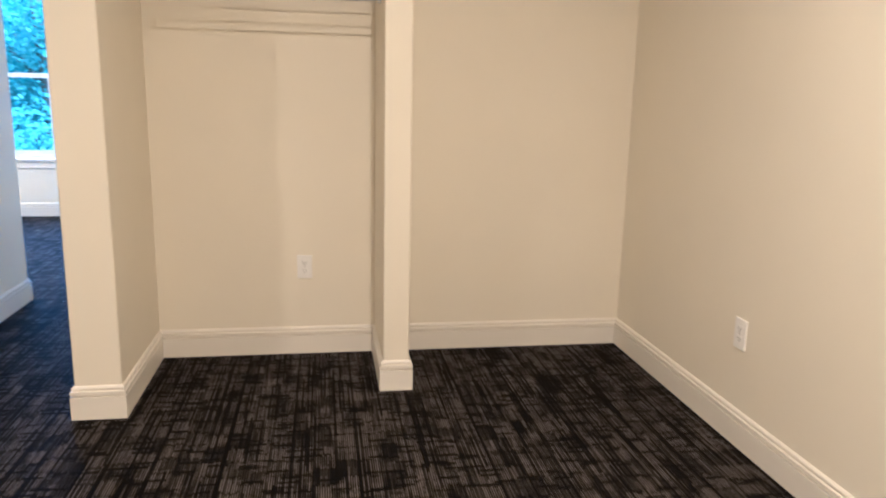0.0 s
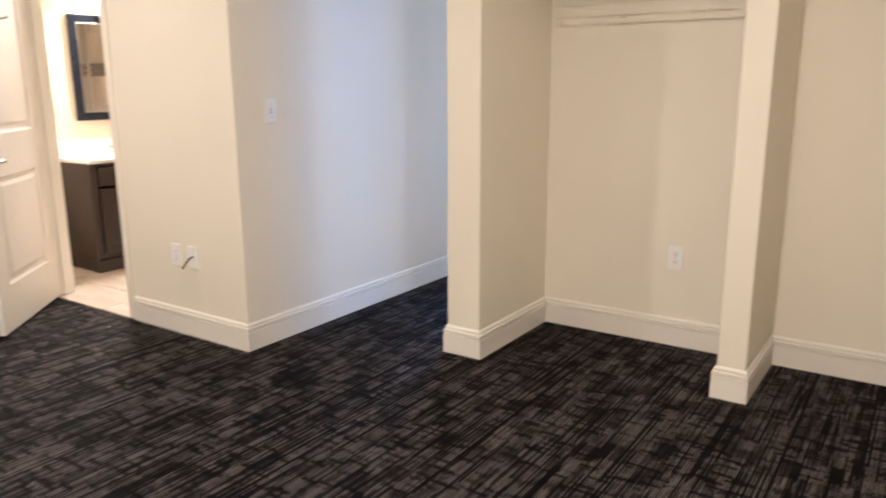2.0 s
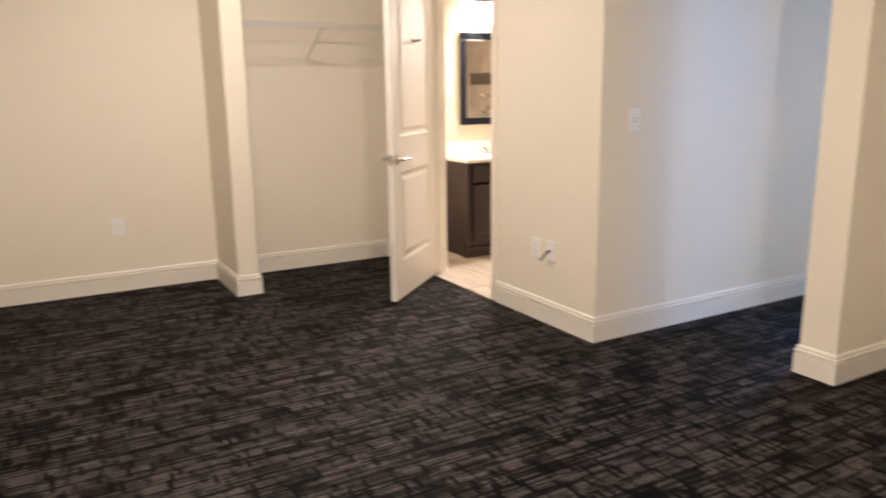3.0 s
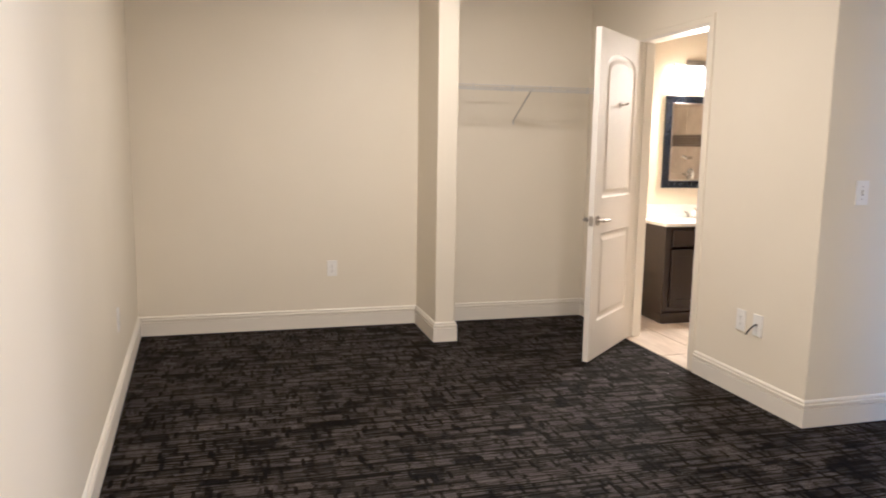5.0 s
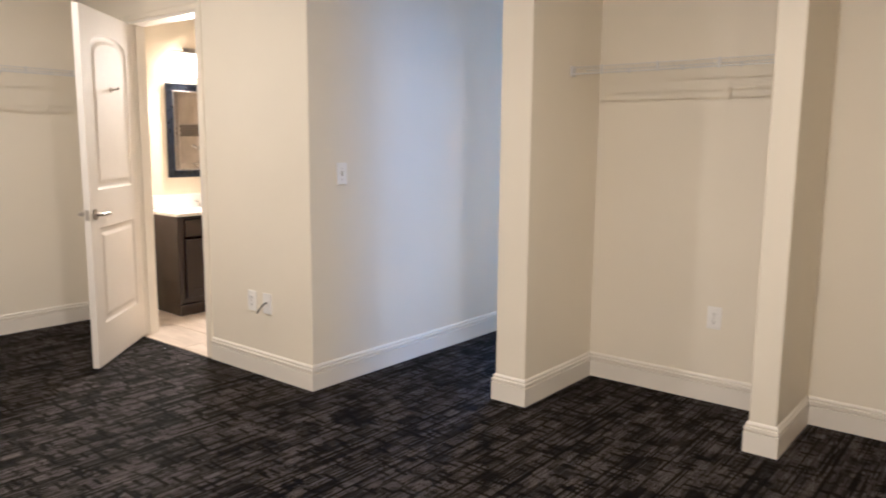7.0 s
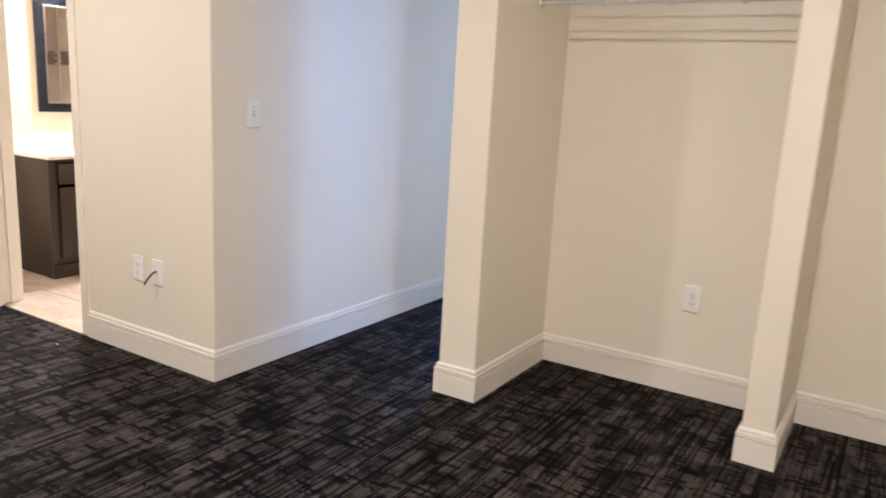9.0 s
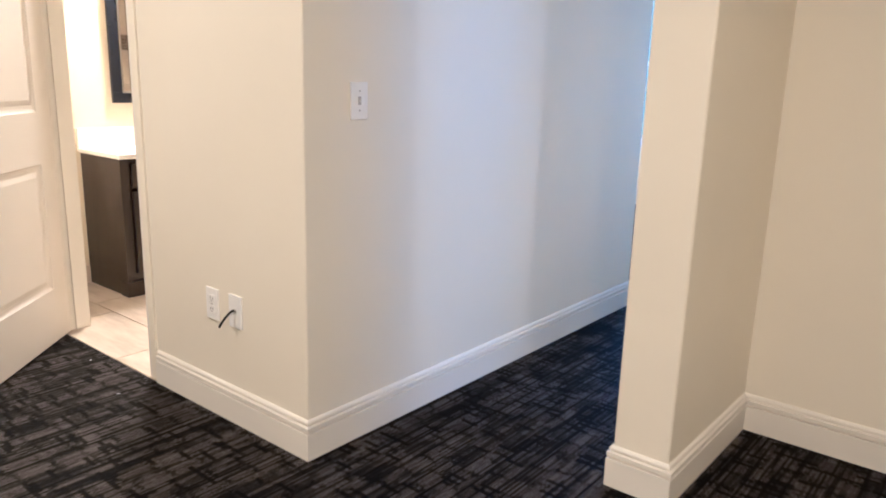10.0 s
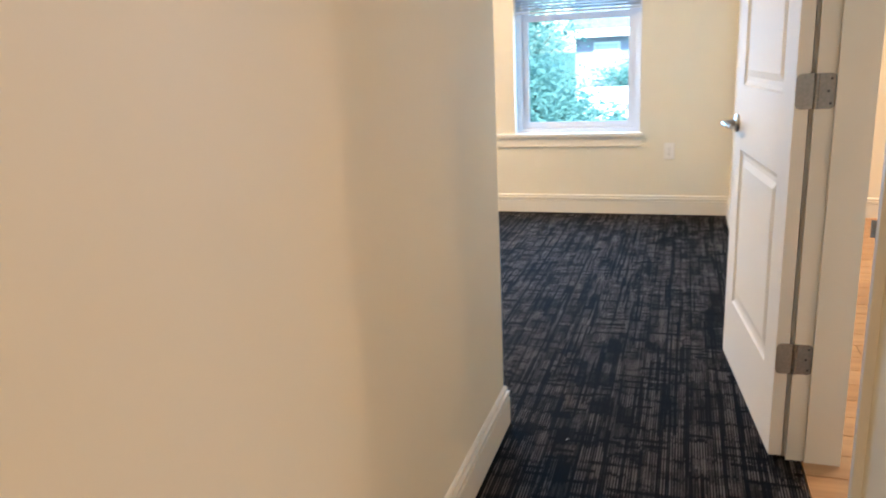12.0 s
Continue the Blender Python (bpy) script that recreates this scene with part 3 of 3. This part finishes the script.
window_blind(WINDOWS[1][0], WINDOWS[1][1], 1.425)
for k, (a, b) in enumerate(WINDOWS):
    window("window_%d" % (k + 1), a, b)
stool = boxes((-1.745, 0.240, NORTH - 0.026, NORTH - 0.002, SILL - 0.028, SILL), bevel=0.006)
box(stool, WINDOWS[0][0] + 0.001, WINDOWS[0][1] - 0.001, NORTH - 0.002, NORTH + 0.12, SILL - 0.028, SILL)
box(stool, WINDOWS[1][0] + 0.001, WINDOWS[1][1] - 0.001, NORTH - 0.002, NORTH + 0.12, SILL - 0.028, SILL)
box(stool, -1.725, 0.220, NORTH - 0.009, NORTH, SILL - 0.090, SILL - 0.028)
box(stool, -1.725, 0.220, NORTH - 0.012, NORTH, SILL - 0.096, SILL - 0.088)
solid("trim_window_stool", stool, TRIM, "off-white window stool and apron under both windows", "window sill")


# ---- wire closet shelves ----
def wire_shelf(name, at, length, depth, braces, label):
    """Ventilated shelf along x, wall at y = 0, front at y = -depth, deck at z = 0."""
    s = thing(name, at, label, "wire shelf", "closet shelves")
    n = int(length / 0.026)
    bm = bmesh.new()
    for k in range(n + 1):
        x = 0.006 + (length - 0.012) * k / n
        rod(bm, (x, 0, 0), (x, -depth, 0), 0.0011, None, 5)
    part("wire_deck", bm, WIRE, s)
    for nm, y, z, r in (("front_rod", -depth, 0.0, 0.0024), ("lip_rod", -depth, -0.034, 0.0036), ("rear_rod", -0.004, 0.0, 0.0026), ("middle_rod", -depth * 0.5, -0.004, 0.0026)):
        part(nm, rods(((0.003, y, z), (length - 0.003, y, z), r)), WIRE, s)
    for x in (0.0, length - 0.012):
        part("end_bracket", boxes((x, x + 0.012, -depth - 0.012, -depth + 0.03, -0.046, 0.008), bevel=0.003), WIRE, s, "white plastic end bracket")
    for k in range(int(length / 0.30) + 1):
        x = 0.17 + k * 0.29
        if x < length - 0.05:
            part("lip_clip", boxes((x - 0.005, x + 0.005, -depth - 0.006, -depth + 0.006, -0.041, 0.006), bevel=0.002), WIRE, s)
            part("wall_clip", boxes((x - 0.008, x + 0.008, -0.014, 0.0, -0.010, 0.010), bevel=0.002), WIRE, s)
    for x in braces:
        bm = rods(((x, -depth + 0.004, -0.034), (x, -0.004, -0.235), 0.0055), ((x, -0.004, -0.235), (x, -0.004, -0.262), 0.0065))
        part("brace", bm, WIRE, s, "diagonal support brace", True)
    return s


wire_shelf("wire_shelf", pose(0.976, BACK, 1.702), 1.039, 0.318, [], "white vinyl-coated wire shelf spanning the open closet")
wire_shelf("wire_shelf", pose(WEST, -1.210, 1.765, 0, 0, 90), 1.225, 0.345, [0.60], "white wire shelf with one diagonal brace in closet")


# ---- outlets, switch, alarm ----
def plate_bm():
    bm = bmesh.new()
    box(bm, -0.036, 0.036, -0.007, 0.0, -0.058, 0.058, bevel=0.0018)
    return bm


def outlet(at, label):
    o = thing("wall_outlet", at, label, "outlet", "wall outlets")
    part("cover_plate", plate_bm(), PLASTIC, o)
    for z in (-0.0195, 0.0195):
        f = part("receptacle", boxes((-0.0165, 0.0165, -0.0085, -0.005, z - 0.014, z + 0.014), bevel=0.003), PLASTIC, o)
        part("slots", boxes((-0.0075, -0.0055, -0.0089, -0.0084, z - 0.003, z + 0.007), (0.0055, 0.0075, -0.0089, -0.0084, z - 0.003, z + 0.006), (-0.002, 0.002, -0.0089, -0.0084, z - 0.010, z - 0.006)), SLOT, f)
    part("screw", rods(((0, -0.0085, 0), (0, -0.0058, 0), 0.003)), NICKEL, o)
    return o


outlet(pose(1.671, BACK, 0.442), "white duplex outlet on the closet back wall")
outlet(pose(EAST, 0.080, 0.425, 0, 0, -90), "white duplex outlet above the baseboard")
outlet(pose(WEST, -1.985, 0.438, 0, 0, 90), "white duplex outlet on the cream wall")
outlet(pose(-0.518, WC_S, 0.420), "white duplex outlet beside the cable plate")
outlet(pose(-1.150, SOUTH_W + (SOUTH_E - SOUTH_W) * 1.335 / 5.793, 0.430, 0, 0, 183.34), "white duplex outlet low on the wall")
outlet(pose(0.418, NORTH, 0.452), "white duplex outlet beside the window")

cp = thing("cable_plate", pose(-0.382, WC_S, 0.420), "white cable plate with a loose black coax cable", "wall plate")
part("cover_plate", plate_bm(), PLASTIC, cp)
bm = bmesh.new()
pts = [(0, -0.004, 0.006), (-0.002, -0.014, 0.006), (-0.006, -0.024, 0.000), (-0.014, -0.036, -0.016), (-0.023, -0.046, -0.035), (-0.030, -0.052, -0.052)]
for a, b in zip(pts, pts[1:]):
    rod(bm, a, b, 0.0042, None, 8)
part("cable", bm, CABLE, cp, "short black coax cable end", True)
part("connector", rods(((0, -0.006, 0.004), (0, -0.012, 0.005), 0.006)), NICKEL, cp)

sw = thing("light_switch", pose(HALL_W, 0.237, 1.148, 0, 0, 90), "white toggle light switch on the hall wall", "light switch")
part("cover_plate", plate_bm(), PLASTIC, sw)
part("toggle_frame", boxes((-0.006, 0.006, -0.0085, -0.0055, -0.013, 0.013)), GREY, sw)
part("toggle", boxes((-0.004, 0.004, -0.018, -0.006, -0.004, 0.008), bevel=0.001), PLASTIC, sw)
for z in (-0.030, 0.030):
    part("screw", rods(((0, -0.0085, z), (0, -0.0058, z), 0.003)), NICKEL, sw)

al = thing("fire_alarm", pose(HALL_W, 1.93, 2.008, 0, 0, 90), "red fire alarm horn with clear strobe on hall wall", "fire alarm")
part("housing", boxes((-0.06, 0.06, -0.045, 0.0, -0.09, 0.09), bevel=0.008), RED, al)
part("strobe", boxes((-0.028, 0.028, -0.066, -0.044, 0.01, 0.075), bevel=0.008), LENS, al, "clear strobe lens")
part("horn_grille", boxes(*[(-0.035, 0.035, -0.0465, -0.044, -0.068 + 0.012 * k, -0.062 + 0.012 * k) for k in range(5)]), SLOT, al)



def lint(x, y, turn):
    """A scrap of white thread on the carpet."""
    bits = [(0, 0, 0.0008), (0.004, 0.001, 0.0025), (0.007, 0.001, 0.0018), (0.010, 0.003, 0.0008)]
    bm = bmesh.new()
    for a, b in zip(bits, bits[1:]):
        rod(bm, a, b, 0.0008, None, 6)
    ob = new("lint", mesh("lint", bm, PLASTIC, True))
    ob.matrix_basis = pose(x, y, 0.0, 0, 0, turn)
    return tagged(ob, "tiny scrap of white lint on the dark carpet", "lint", "carpet lint")


for lx, ly, turn in ((0.194, 2.285, 40), (-1.330, -0.073, 110), (-0.932, -0.158, 15)):
    lint(lx, ly, turn)

# ---- bathroom ----
VY0, VY1, VX = 0.485, 1.400, -2.050
van = thing("vanity_cabinet", pose(WEST, VY0, 0.0), "dark espresso wood bathroom vanity against the wall", "vanity")
w, d = VY1 - VY0, VX - WEST
for y in (0.0, w - 0.018):
    part("side_panel", boxes((0.0, d, y, y + 0.018, 0.0, 0.755)), ESPRESSO, van)
part("bottom_panel", boxes((0.0, d - 0.02, 0.018, w - 0.018, 0.08, 0.10)), ESPRESSO, van)
part("back_panel", boxes((0.0, 0.01, 0.018, w - 0.018, 0.1, 0.755)), ESPRESSO, van)
part("face_frame", boxes((d - 0.02, d, 0.018, w - 0.018, 0.10, 0.130), (d - 0.02, d, 0.018, w - 0.018, 0.735, 0.755), (d - 0.02, d, 0.018, 0.05, 0.13, 0.735), (d - 0.02, d, w - 0.05, w - 0.018, 0.13, 0.735)), ESPRESSO, van)
part("plinth", boxes((d - 0.07, d + 0.012, -0.008, w + 0.008, 0.0, 0.085), bevel=0.004), ESPRESSO, van)
for y0, y1 in ((0.055, w / 2 - 0.004), (w / 2 + 0.004, w - 0.055)):
    dr = part("drawer_front", boxes((d, d + 0.018, y0, y1, 0.600, 0.728), bevel=0.003), ESPRESSO, van)
    dd = bmesh.new()
    box(dd, d, d + 0.010, y0 + 0.05, y1 - 0.05, 0.19, 0.525)
    box(dd, d, d + 0.020, y0, y0 + 0.055, 0.135, 0.580, bevel=0.002)
    box(dd, d, d + 0.020, y1 - 0.055, y1, 0.135, 0.580, bevel=0.002)
    box(dd, d, d + 0.020, y0 + 0.055, y1 - 0.055, 0.135, 0.190, bevel=0.002)
    box(dd, d, d + 0.020, y0 + 0.055, y1 - 0.055, 0.525, 0.580, bevel=0.002)
    vd = part("cabinet_door", dd, ESPRESSO, van)
    yk = y1 - 0.03 if y0 < 0.1 else y0 + 0.03
    part("knob", lathe([(0.004, 0), (0.004, 0.012), (0.013, 0.018), (0.014, 0.024), (0.010, 0.029)], 14, Matrix.Translation((d + 0.019, yk, 0.50)) @ Matrix.Rotation(radians(90), 4, "Y")), NICKEL, vd, "", True)
top = thing("countertop", pose(WEST, VY0, 0.755), "white cultured marble vanity top with low backsplash", "countertop")
part("slab", boxes((0.0, d + 0.025, -0.015, w + 0.015, 0.0, 0.026), bevel=0.006), MARBLE, top)
part("backsplash", boxes((0.0, 0.018, -0.015, w + 0.015, 0.026, 0.132), bevel=0.004), MARBLE, top)
fa = thing("faucet", pose(WEST + 0.10, VY0 + w / 2, 0.781), "chrome two-handle faucet on the vanity top", "faucet")
part("base_plate", boxes((-0.025, 0.025, -0.08, 0.08, 0.0, 0.012), bevel=0.005), CHROME, fa)
part("spout", rods(((0, 0, 0.01), (0.01, 0, 0.08), 0.013, 0.011), ((0.008, 0, 0.078), (0.11, 0, 0.065), 0.011, 0.009)), CHROME, fa, "", True)
for y in (-0.055, 0.055):
    part("tap_handle", rods(((0, y, 0.01), (0, y, 0.045), 0.013, 0.011), ((0, y, 0.045), (0.0, y * 1.7, 0.055), 0.006, 0.005)), CHROME, fa, "", True)

MY0, MY1, MZ0, MZ1 = 0.685, 1.215, 1.023, 1.762
mi = thing("wall_mirror", pose(WEST, MY0, MZ0), "rectangular wall mirror in a glossy black frame", "mirror")
mw, mh = MY1 - MY0, MZ1 - MZ0
fr = bmesh.new()
for row in ((0, mw, 0, 0.062), (0, mw, mh - 0.062, mh), (0, 0.062, 0.062, mh - 0.062), (mw - 0.062, mw, 0.062, mh - 0.062)):
    box(fr, 0.002, 0.026, *row, bevel=0.004)
part("frame", fr, FRAMEBLACK, mi, "glossy black stepped frame")
bd = bmesh.new()
for row in ((0.056, mw - 0.056, 0.056, 0.066), (0.056, mw - 0.056, mh - 0.066, mh - 0.056), (0.056, 0.066, 0.066, mh - 0.066), (mw - 0.066, mw - 0.056, 0.066, mh - 0.066)):
    box(bd, 0.008, 0.030, *row, bevel=0.002)
part("inner_bead", bd, NICKEL, mi, "thin silver inner bead")
part("mirror_glass", boxes((0.004, 0.012, 0.06, mw - 0.06, 0.06, mh - 0.06)), MIRROR, mi)

vl = thing("vanity_light", pose(WEST, 0.945, 2.0), "lit three-shade nickel vanity light above the mirror", "wall lamp")
part("back_plate", boxes((0.0, 0.018, -0.09, 0.09, -0.045, 0.045), bevel=0.004), NICKEL, vl)
part("bar", rods(((0.06, -0.235, 0.0), (0.06, 0.235, 0.0), 0.010), ((0.01, 0, 0), (0.06, 0, 0), 0.010)), NICKEL, vl, "", True)
for y in (-0.17, 0.0, 0.17):
    part("shade", lathe([(0.018, 0.0), (0.030, -0.02), (0.045, -0.07), (0.056, -0.14), (0.060, -0.175), (0.052, -0.176)], 20, Matrix.Translation((0.075, y, -0.005))), SHADE, vl, "glowing frosted glass shade", True)


# ---- ceiling lights ----
for lx, ly, watts in LAMPS:
    cl = thing("ceiling_light", pose(lx, ly, H), "flush white ceiling light, switched on", "ceiling light", "ceiling lights")
    part("base", lathe([(0.12, 0.0), (0.125, -0.006), (0.12, -0.02), (0.10, -0.024)], 28), PLASTIC, cl, "", True)
    part("diffuser", lathe([(0.10, -0.022), (0.098, -0.04), (0.08, -0.055), (0.04, -0.064), (0.005, -0.066)], 28), DIFFUSER, cl, "", True)

# ---- outdoors ----
solid("ground", boxes((-400, 400, 6.2, 800, -3.9, -3.6)), GRASS, "mown lawn below the windows", "lawn")


def tree(at, height, spread, seed, leaves):
    rng = random.Random(seed)
    t = thing("tree", at, "leafy green broadleaf tree outside the window", "tree", "trees outside")
    bm = bmesh.new()
    tips = []
    rod(bm, (0, 0, 0), (0.1, 0, height * 0.45), 0.20, 0.13, 9)
    for k in range(11):
        a = k * 2.4 + rng.random()
        z0 = height * (0.25 + 0.05 * k * 0.8)
        e = Vector((math.cos(a) * spread * rng.uniform(0.5, 0.9), math.sin(a) * spread * rng.uniform(0.5, 0.9), z0 + height * rng.uniform(0.08, 0.3)))
        s = Vector((0.1 * z0 / height, 0, z0))
        m = (s + e) / 2 + Vector((0, 0, 0.2))
        rod(bm, s, m, 0.07, 0.045, 6)
        rod(bm, m, e, 0.045, 0.015, 6)
        tips += [m, e, (m + e) / 2]
    rod(bm, (0.1, 0, height * 0.45), (0, 0.1, height * 0.85), 0.13, 0.03, 7)
    part("trunk", bm, BARK, t)
    verts, faces = [], []
    for _ in range(leaves):
        c = rng.choice(tips)
        p = Vector((rng.gauss(0, 1), rng.gauss(0, 1), rng.gauss(0, 0.8))) * spread * 0.20 + c
        u = Vector((rng.gauss(0, 1), rng.gauss(0, 1), rng.gauss(0, 1))).normalized()
        v = u.orthogonal().normalized()
        s = rng.uniform(0.036, 0.07)
        k = len(verts)
        verts += [p - u * s, p + v * s * 0.45, p + u * s, p - v * s * 0.45]
        faces.append((k, k + 1, k + 2, k + 3))
    me = bpy.data.meshes.new("crown")
    me.from_pydata(verts, [], faces)
    me.materials.append(LEAF)
    ob = new("crown", me)
    ob.parent = t
    return t


for k, (x, y, hgt, spread) in enumerate([(-2.95, 11.5, 8.0, 2.0), (-0.6, 14.6, 3.9, 1.3), (-1.2, 28.6, 4.8, 1.7), (1.6, 28.7, 4.9, 1.8), (-4.4, 13.5, 8.5, 2.3), (-6.5, 17, 9, 3.0), (-9.5, 21, 10, 3.4), (-5.6, 20, 9.5, 2.8), (-14, 26, 10, 4), (2.9, 17, 7.0, 2.2), (4.5, 14, 8, 2.6), (7.5, 17, 9, 3), (-11, 15, 9, 2.8), (-7.5, 25, 11, 4.2), (-12.5, 31, 12, 4.6), (-17, 24, 11, 4.4), (6, 26, 11, 4.2), (-5.2, 27, 9.5, 2.4), (-2.6, 16.5, 4.6, 1.5), (-8.6, 33, 10, 3.6)]):
    tree(pose(x, y, -3.6, 0, 0, k * 57), hgt, spread, k + 3, 19000 if y < 24 else 11000)


def house(at, width, depth, height, label):
    h = thing("house", at, label, "house")
    part("wall", boxes((-width / 2, width / 2, 0, depth, 0, height)), SIDING, h)
    bm = bmesh.new()
    a, e = width / 2 + 0.4, height
    vs = [bm.verts.new(p) for p in ((-a, -0.4, e), (a, -0.4, e), (a, depth + 0.4, e), (-a, depth + 0.4, e), (-a, depth / 2, e + 2.2), (a, depth / 2, e + 2.2))]
    for f in ((0, 1, 5, 4), (2, 3, 4, 5), (0, 4, 3), (1, 2, 5), (0, 3, 2, 1)):
        bm.faces.new([vs[k] for k in f])
    part("roof", bm, ROOF, h)
    part("eaves_board", boxes((-a, a, -0.44, -0.402, e - 0.16, e + 0.14)), TRIM, h, "white eaves board")
    for k in range(int(width / 2.4)):
        for z in (0.9, 3.55):
            x = -width / 2 + 1.2 + k * 2.4
            wd = part("window", boxes((x - 0.5, x + 0.5, -0.05, 0.02, z, z + 1.4)), TRIM, h)
            part("pane", boxes((x - 0.42, x + 0.42, -0.06, -0.045, z + 0.08, z + 1.32)), PANEDARK, wd)
    return h


house(pose(4.4, 30, -3.6), 16, 9, 5.3, "mauve-grey two-storey house with white trim beyond trees")


def garage(at, width, depth, height):
    """Low outbuilding with a pale pitched roof and an up-and-over door."""
    g = thing("garage", at, "low garage with a pale sunlit roof behind the trees", "garage")
    part("wall", boxes((-width / 2, width / 2, 0, depth, 0, height)), SIDING, g)
    bm, a = bmesh.new(), width / 2 + 0.25
    for lift in (0.0, 0.08):
        vs = [bm.verts.new(p) for p in ((-a, -0.3, height - 0.1 + lift), (a, -0.3, height - 0.1 + lift), (a, depth / 2, height + 0.95 + lift), (-a, depth / 2, height + 0.95 + lift), (a, depth + 0.3, height - 0.1 + lift), (-a, depth + 0.3, height - 0.1 + lift))]
        bm.faces.new([vs[k] for k in (0, 1, 2, 3)])
        bm.faces.new([vs[k] for k in (3, 2, 4, 5)])
    part("roof", bm, PALEROOF, g, "pale sheet roof")
    part("door", boxes((-1.2, 1.2, -0.04, -0.004, 0.0, 2.0), bevel=0.01), TRIM, g, "white garage door")
    return g


garage(pose(0.3, 22.5, -3.6), 5.6, 4.4, 2.5)

# ---- pieces: bathroom tiles, planks ----
bf = solid("floor_bathroom", boxes((WEST, HALL_W - 0.115, WC_S + 0.004, HALL_END - 0.115, -0.15, -0.006)), GROUT, "beige stone-look tiled bathroom floor", "tile floor")


def pieces(parent, name, mat, x0, x1, y0, y1, z0, z1, px, py, gap, stagger):
    """Rows of alike pieces clipped to a rectangle, sharing meshes of one size."""
    made = {}
    row, y = 0, y0
    while y < y1 - 0.01:
        ye = min(y + py, y1)
        x = x0 - (px * stagger * (row % 3))
        while x < x1 - 0.01:
            a, b = max(x, x0), min(x + px, x1)
            if b - a > 0.02:
                key = (round(b - a, 3), round(ye - y, 3))
                if key not in made:
                    u, v = (key[0] - gap) / 2, (key[1] - gap) / 2
                    bm = bmesh.new()
                    box(bm, -u, u, -v, v, z0, z1 - 0.0015)
                    box(bm, -u + 0.0015, u - 0.0015, -v + 0.0015, v - 0.0015, z1 - 0.0015, z1)
                    made[key] = mesh(name, bm, mat)
                ob = new(name, made[key])
                ob.parent = parent
                ob.location = ((a + b) / 2, (y + ye) / 2, 0)
            x += px
        y += py
        row += 1


pieces(bf, "tile", TILE, WEST, HALL_W - 0.115, WC_S - 0.012, HALL_END - 0.115, -0.005, 0.004, 0.61, 0.305, 0.004, 0.33)
fe = solid("floor_entry", boxes((0.862, FAR_E, BACK + 0.115, NORTH, -0.15, -0.006)), GROUT, "warm oak plank floor of the next room", "wood floor")
pieces(fe, "plank", PLANK, 0.864, FAR_E, BACK + 0.117, NORTH, -0.005, 0.003, 1.22, 0.127, 0.0015, 0.37)

# tiled shower corner that the mirror shows
sx, sy = HALL_W - 0.115, HALL_END - 0.115
made_tile = mesh("tile", boxes((-0.151, 0.151, -0.016, -0.006, -0.151, 0.151)), WALLTILE)
made_chip = mesh("tile", boxes((-0.0235, 0.0235, -0.016, -0.006, -0.0115, 0.0115)), MOSAIC)


def shower_wall(name, at, length):
    """Square tiles with a mosaic band; the wall runs along local x from 0, its face looks to -y."""
    back = solid(name, boxes((0, length, -0.007, 0, 0.0, 2.45)), GROUT, "beige tiled shower wall with a mosaic band", "tiled wall")
    back.matrix_basis = at
    for z in [0.3025 + 0.305 * k for k in range(4)] + [1.6525 + 0.305 * k for k in range(2)]:
        for k in range(int(length / 0.305)):
            ob = new("tile", made_tile)
            ob.parent, ob.location = back, (length - 0.16 - 0.305 * k, 0, z)
    for row in range(5):
        for k in range(int(length / 0.05) - 1):
            ob = new("tile", made_chip)
            ob.parent, ob.location = back, (length - 0.03 - 0.05 * k - (0.025 if row % 2 else 0), 0, 1.374 + 0.026 * row)
    return back


shower_wall("wall_shower_north", pose(sx - 1.40, sy, 0), 1.38)
shower_wall("wall_shower_east", pose(sx, sy - 0.017, 0, 0, 0, -90), 0.80)
valve = thing("shower_valve", pose(sx - 0.46, sy - 0.016, 1.05), "chrome shower valve on the beige tiles", "shower valve")
part("escutcheon", lathe([(0.075, 0), (0.078, 0.004), (0.060, 0.014), (0.030, 0.018), (0.026, 0.045), (0.020, 0.05)], 24, Matrix.Rotation(radians(90), 4, "X")), CHROME, valve, "", True)
part("lever", rods(((0, -0.04, 0), (0.085, -0.052, 0.01), 0.011, 0.008)), CHROME, valve, "", True)
shower = thing("hand_shower", pose(sx - 0.46, sy - 0.016, 1.24), "chrome hand shower holder on the tiles", "shower")
part("holder", rods(((0, 0, 0), (0, -0.05, 0), 0.018, 0.014), ((0, -0.05, -0.01), (0.06, -0.075, 0.02), 0.014, 0.018)), CHROME, shower, "", True)

solid("baseboard_bath", boxes((WEST, WEST + 0.010, WC_S + 0.118, VY0 - 0.002, 0.004, 0.105), (WEST + 0.010, DOOR_L - 0.06, WC_S + 0.115, WC_S + 0.125, 0.004, 0.105)), TILE, "beige tile skirting in the bathroom", "baseboard")
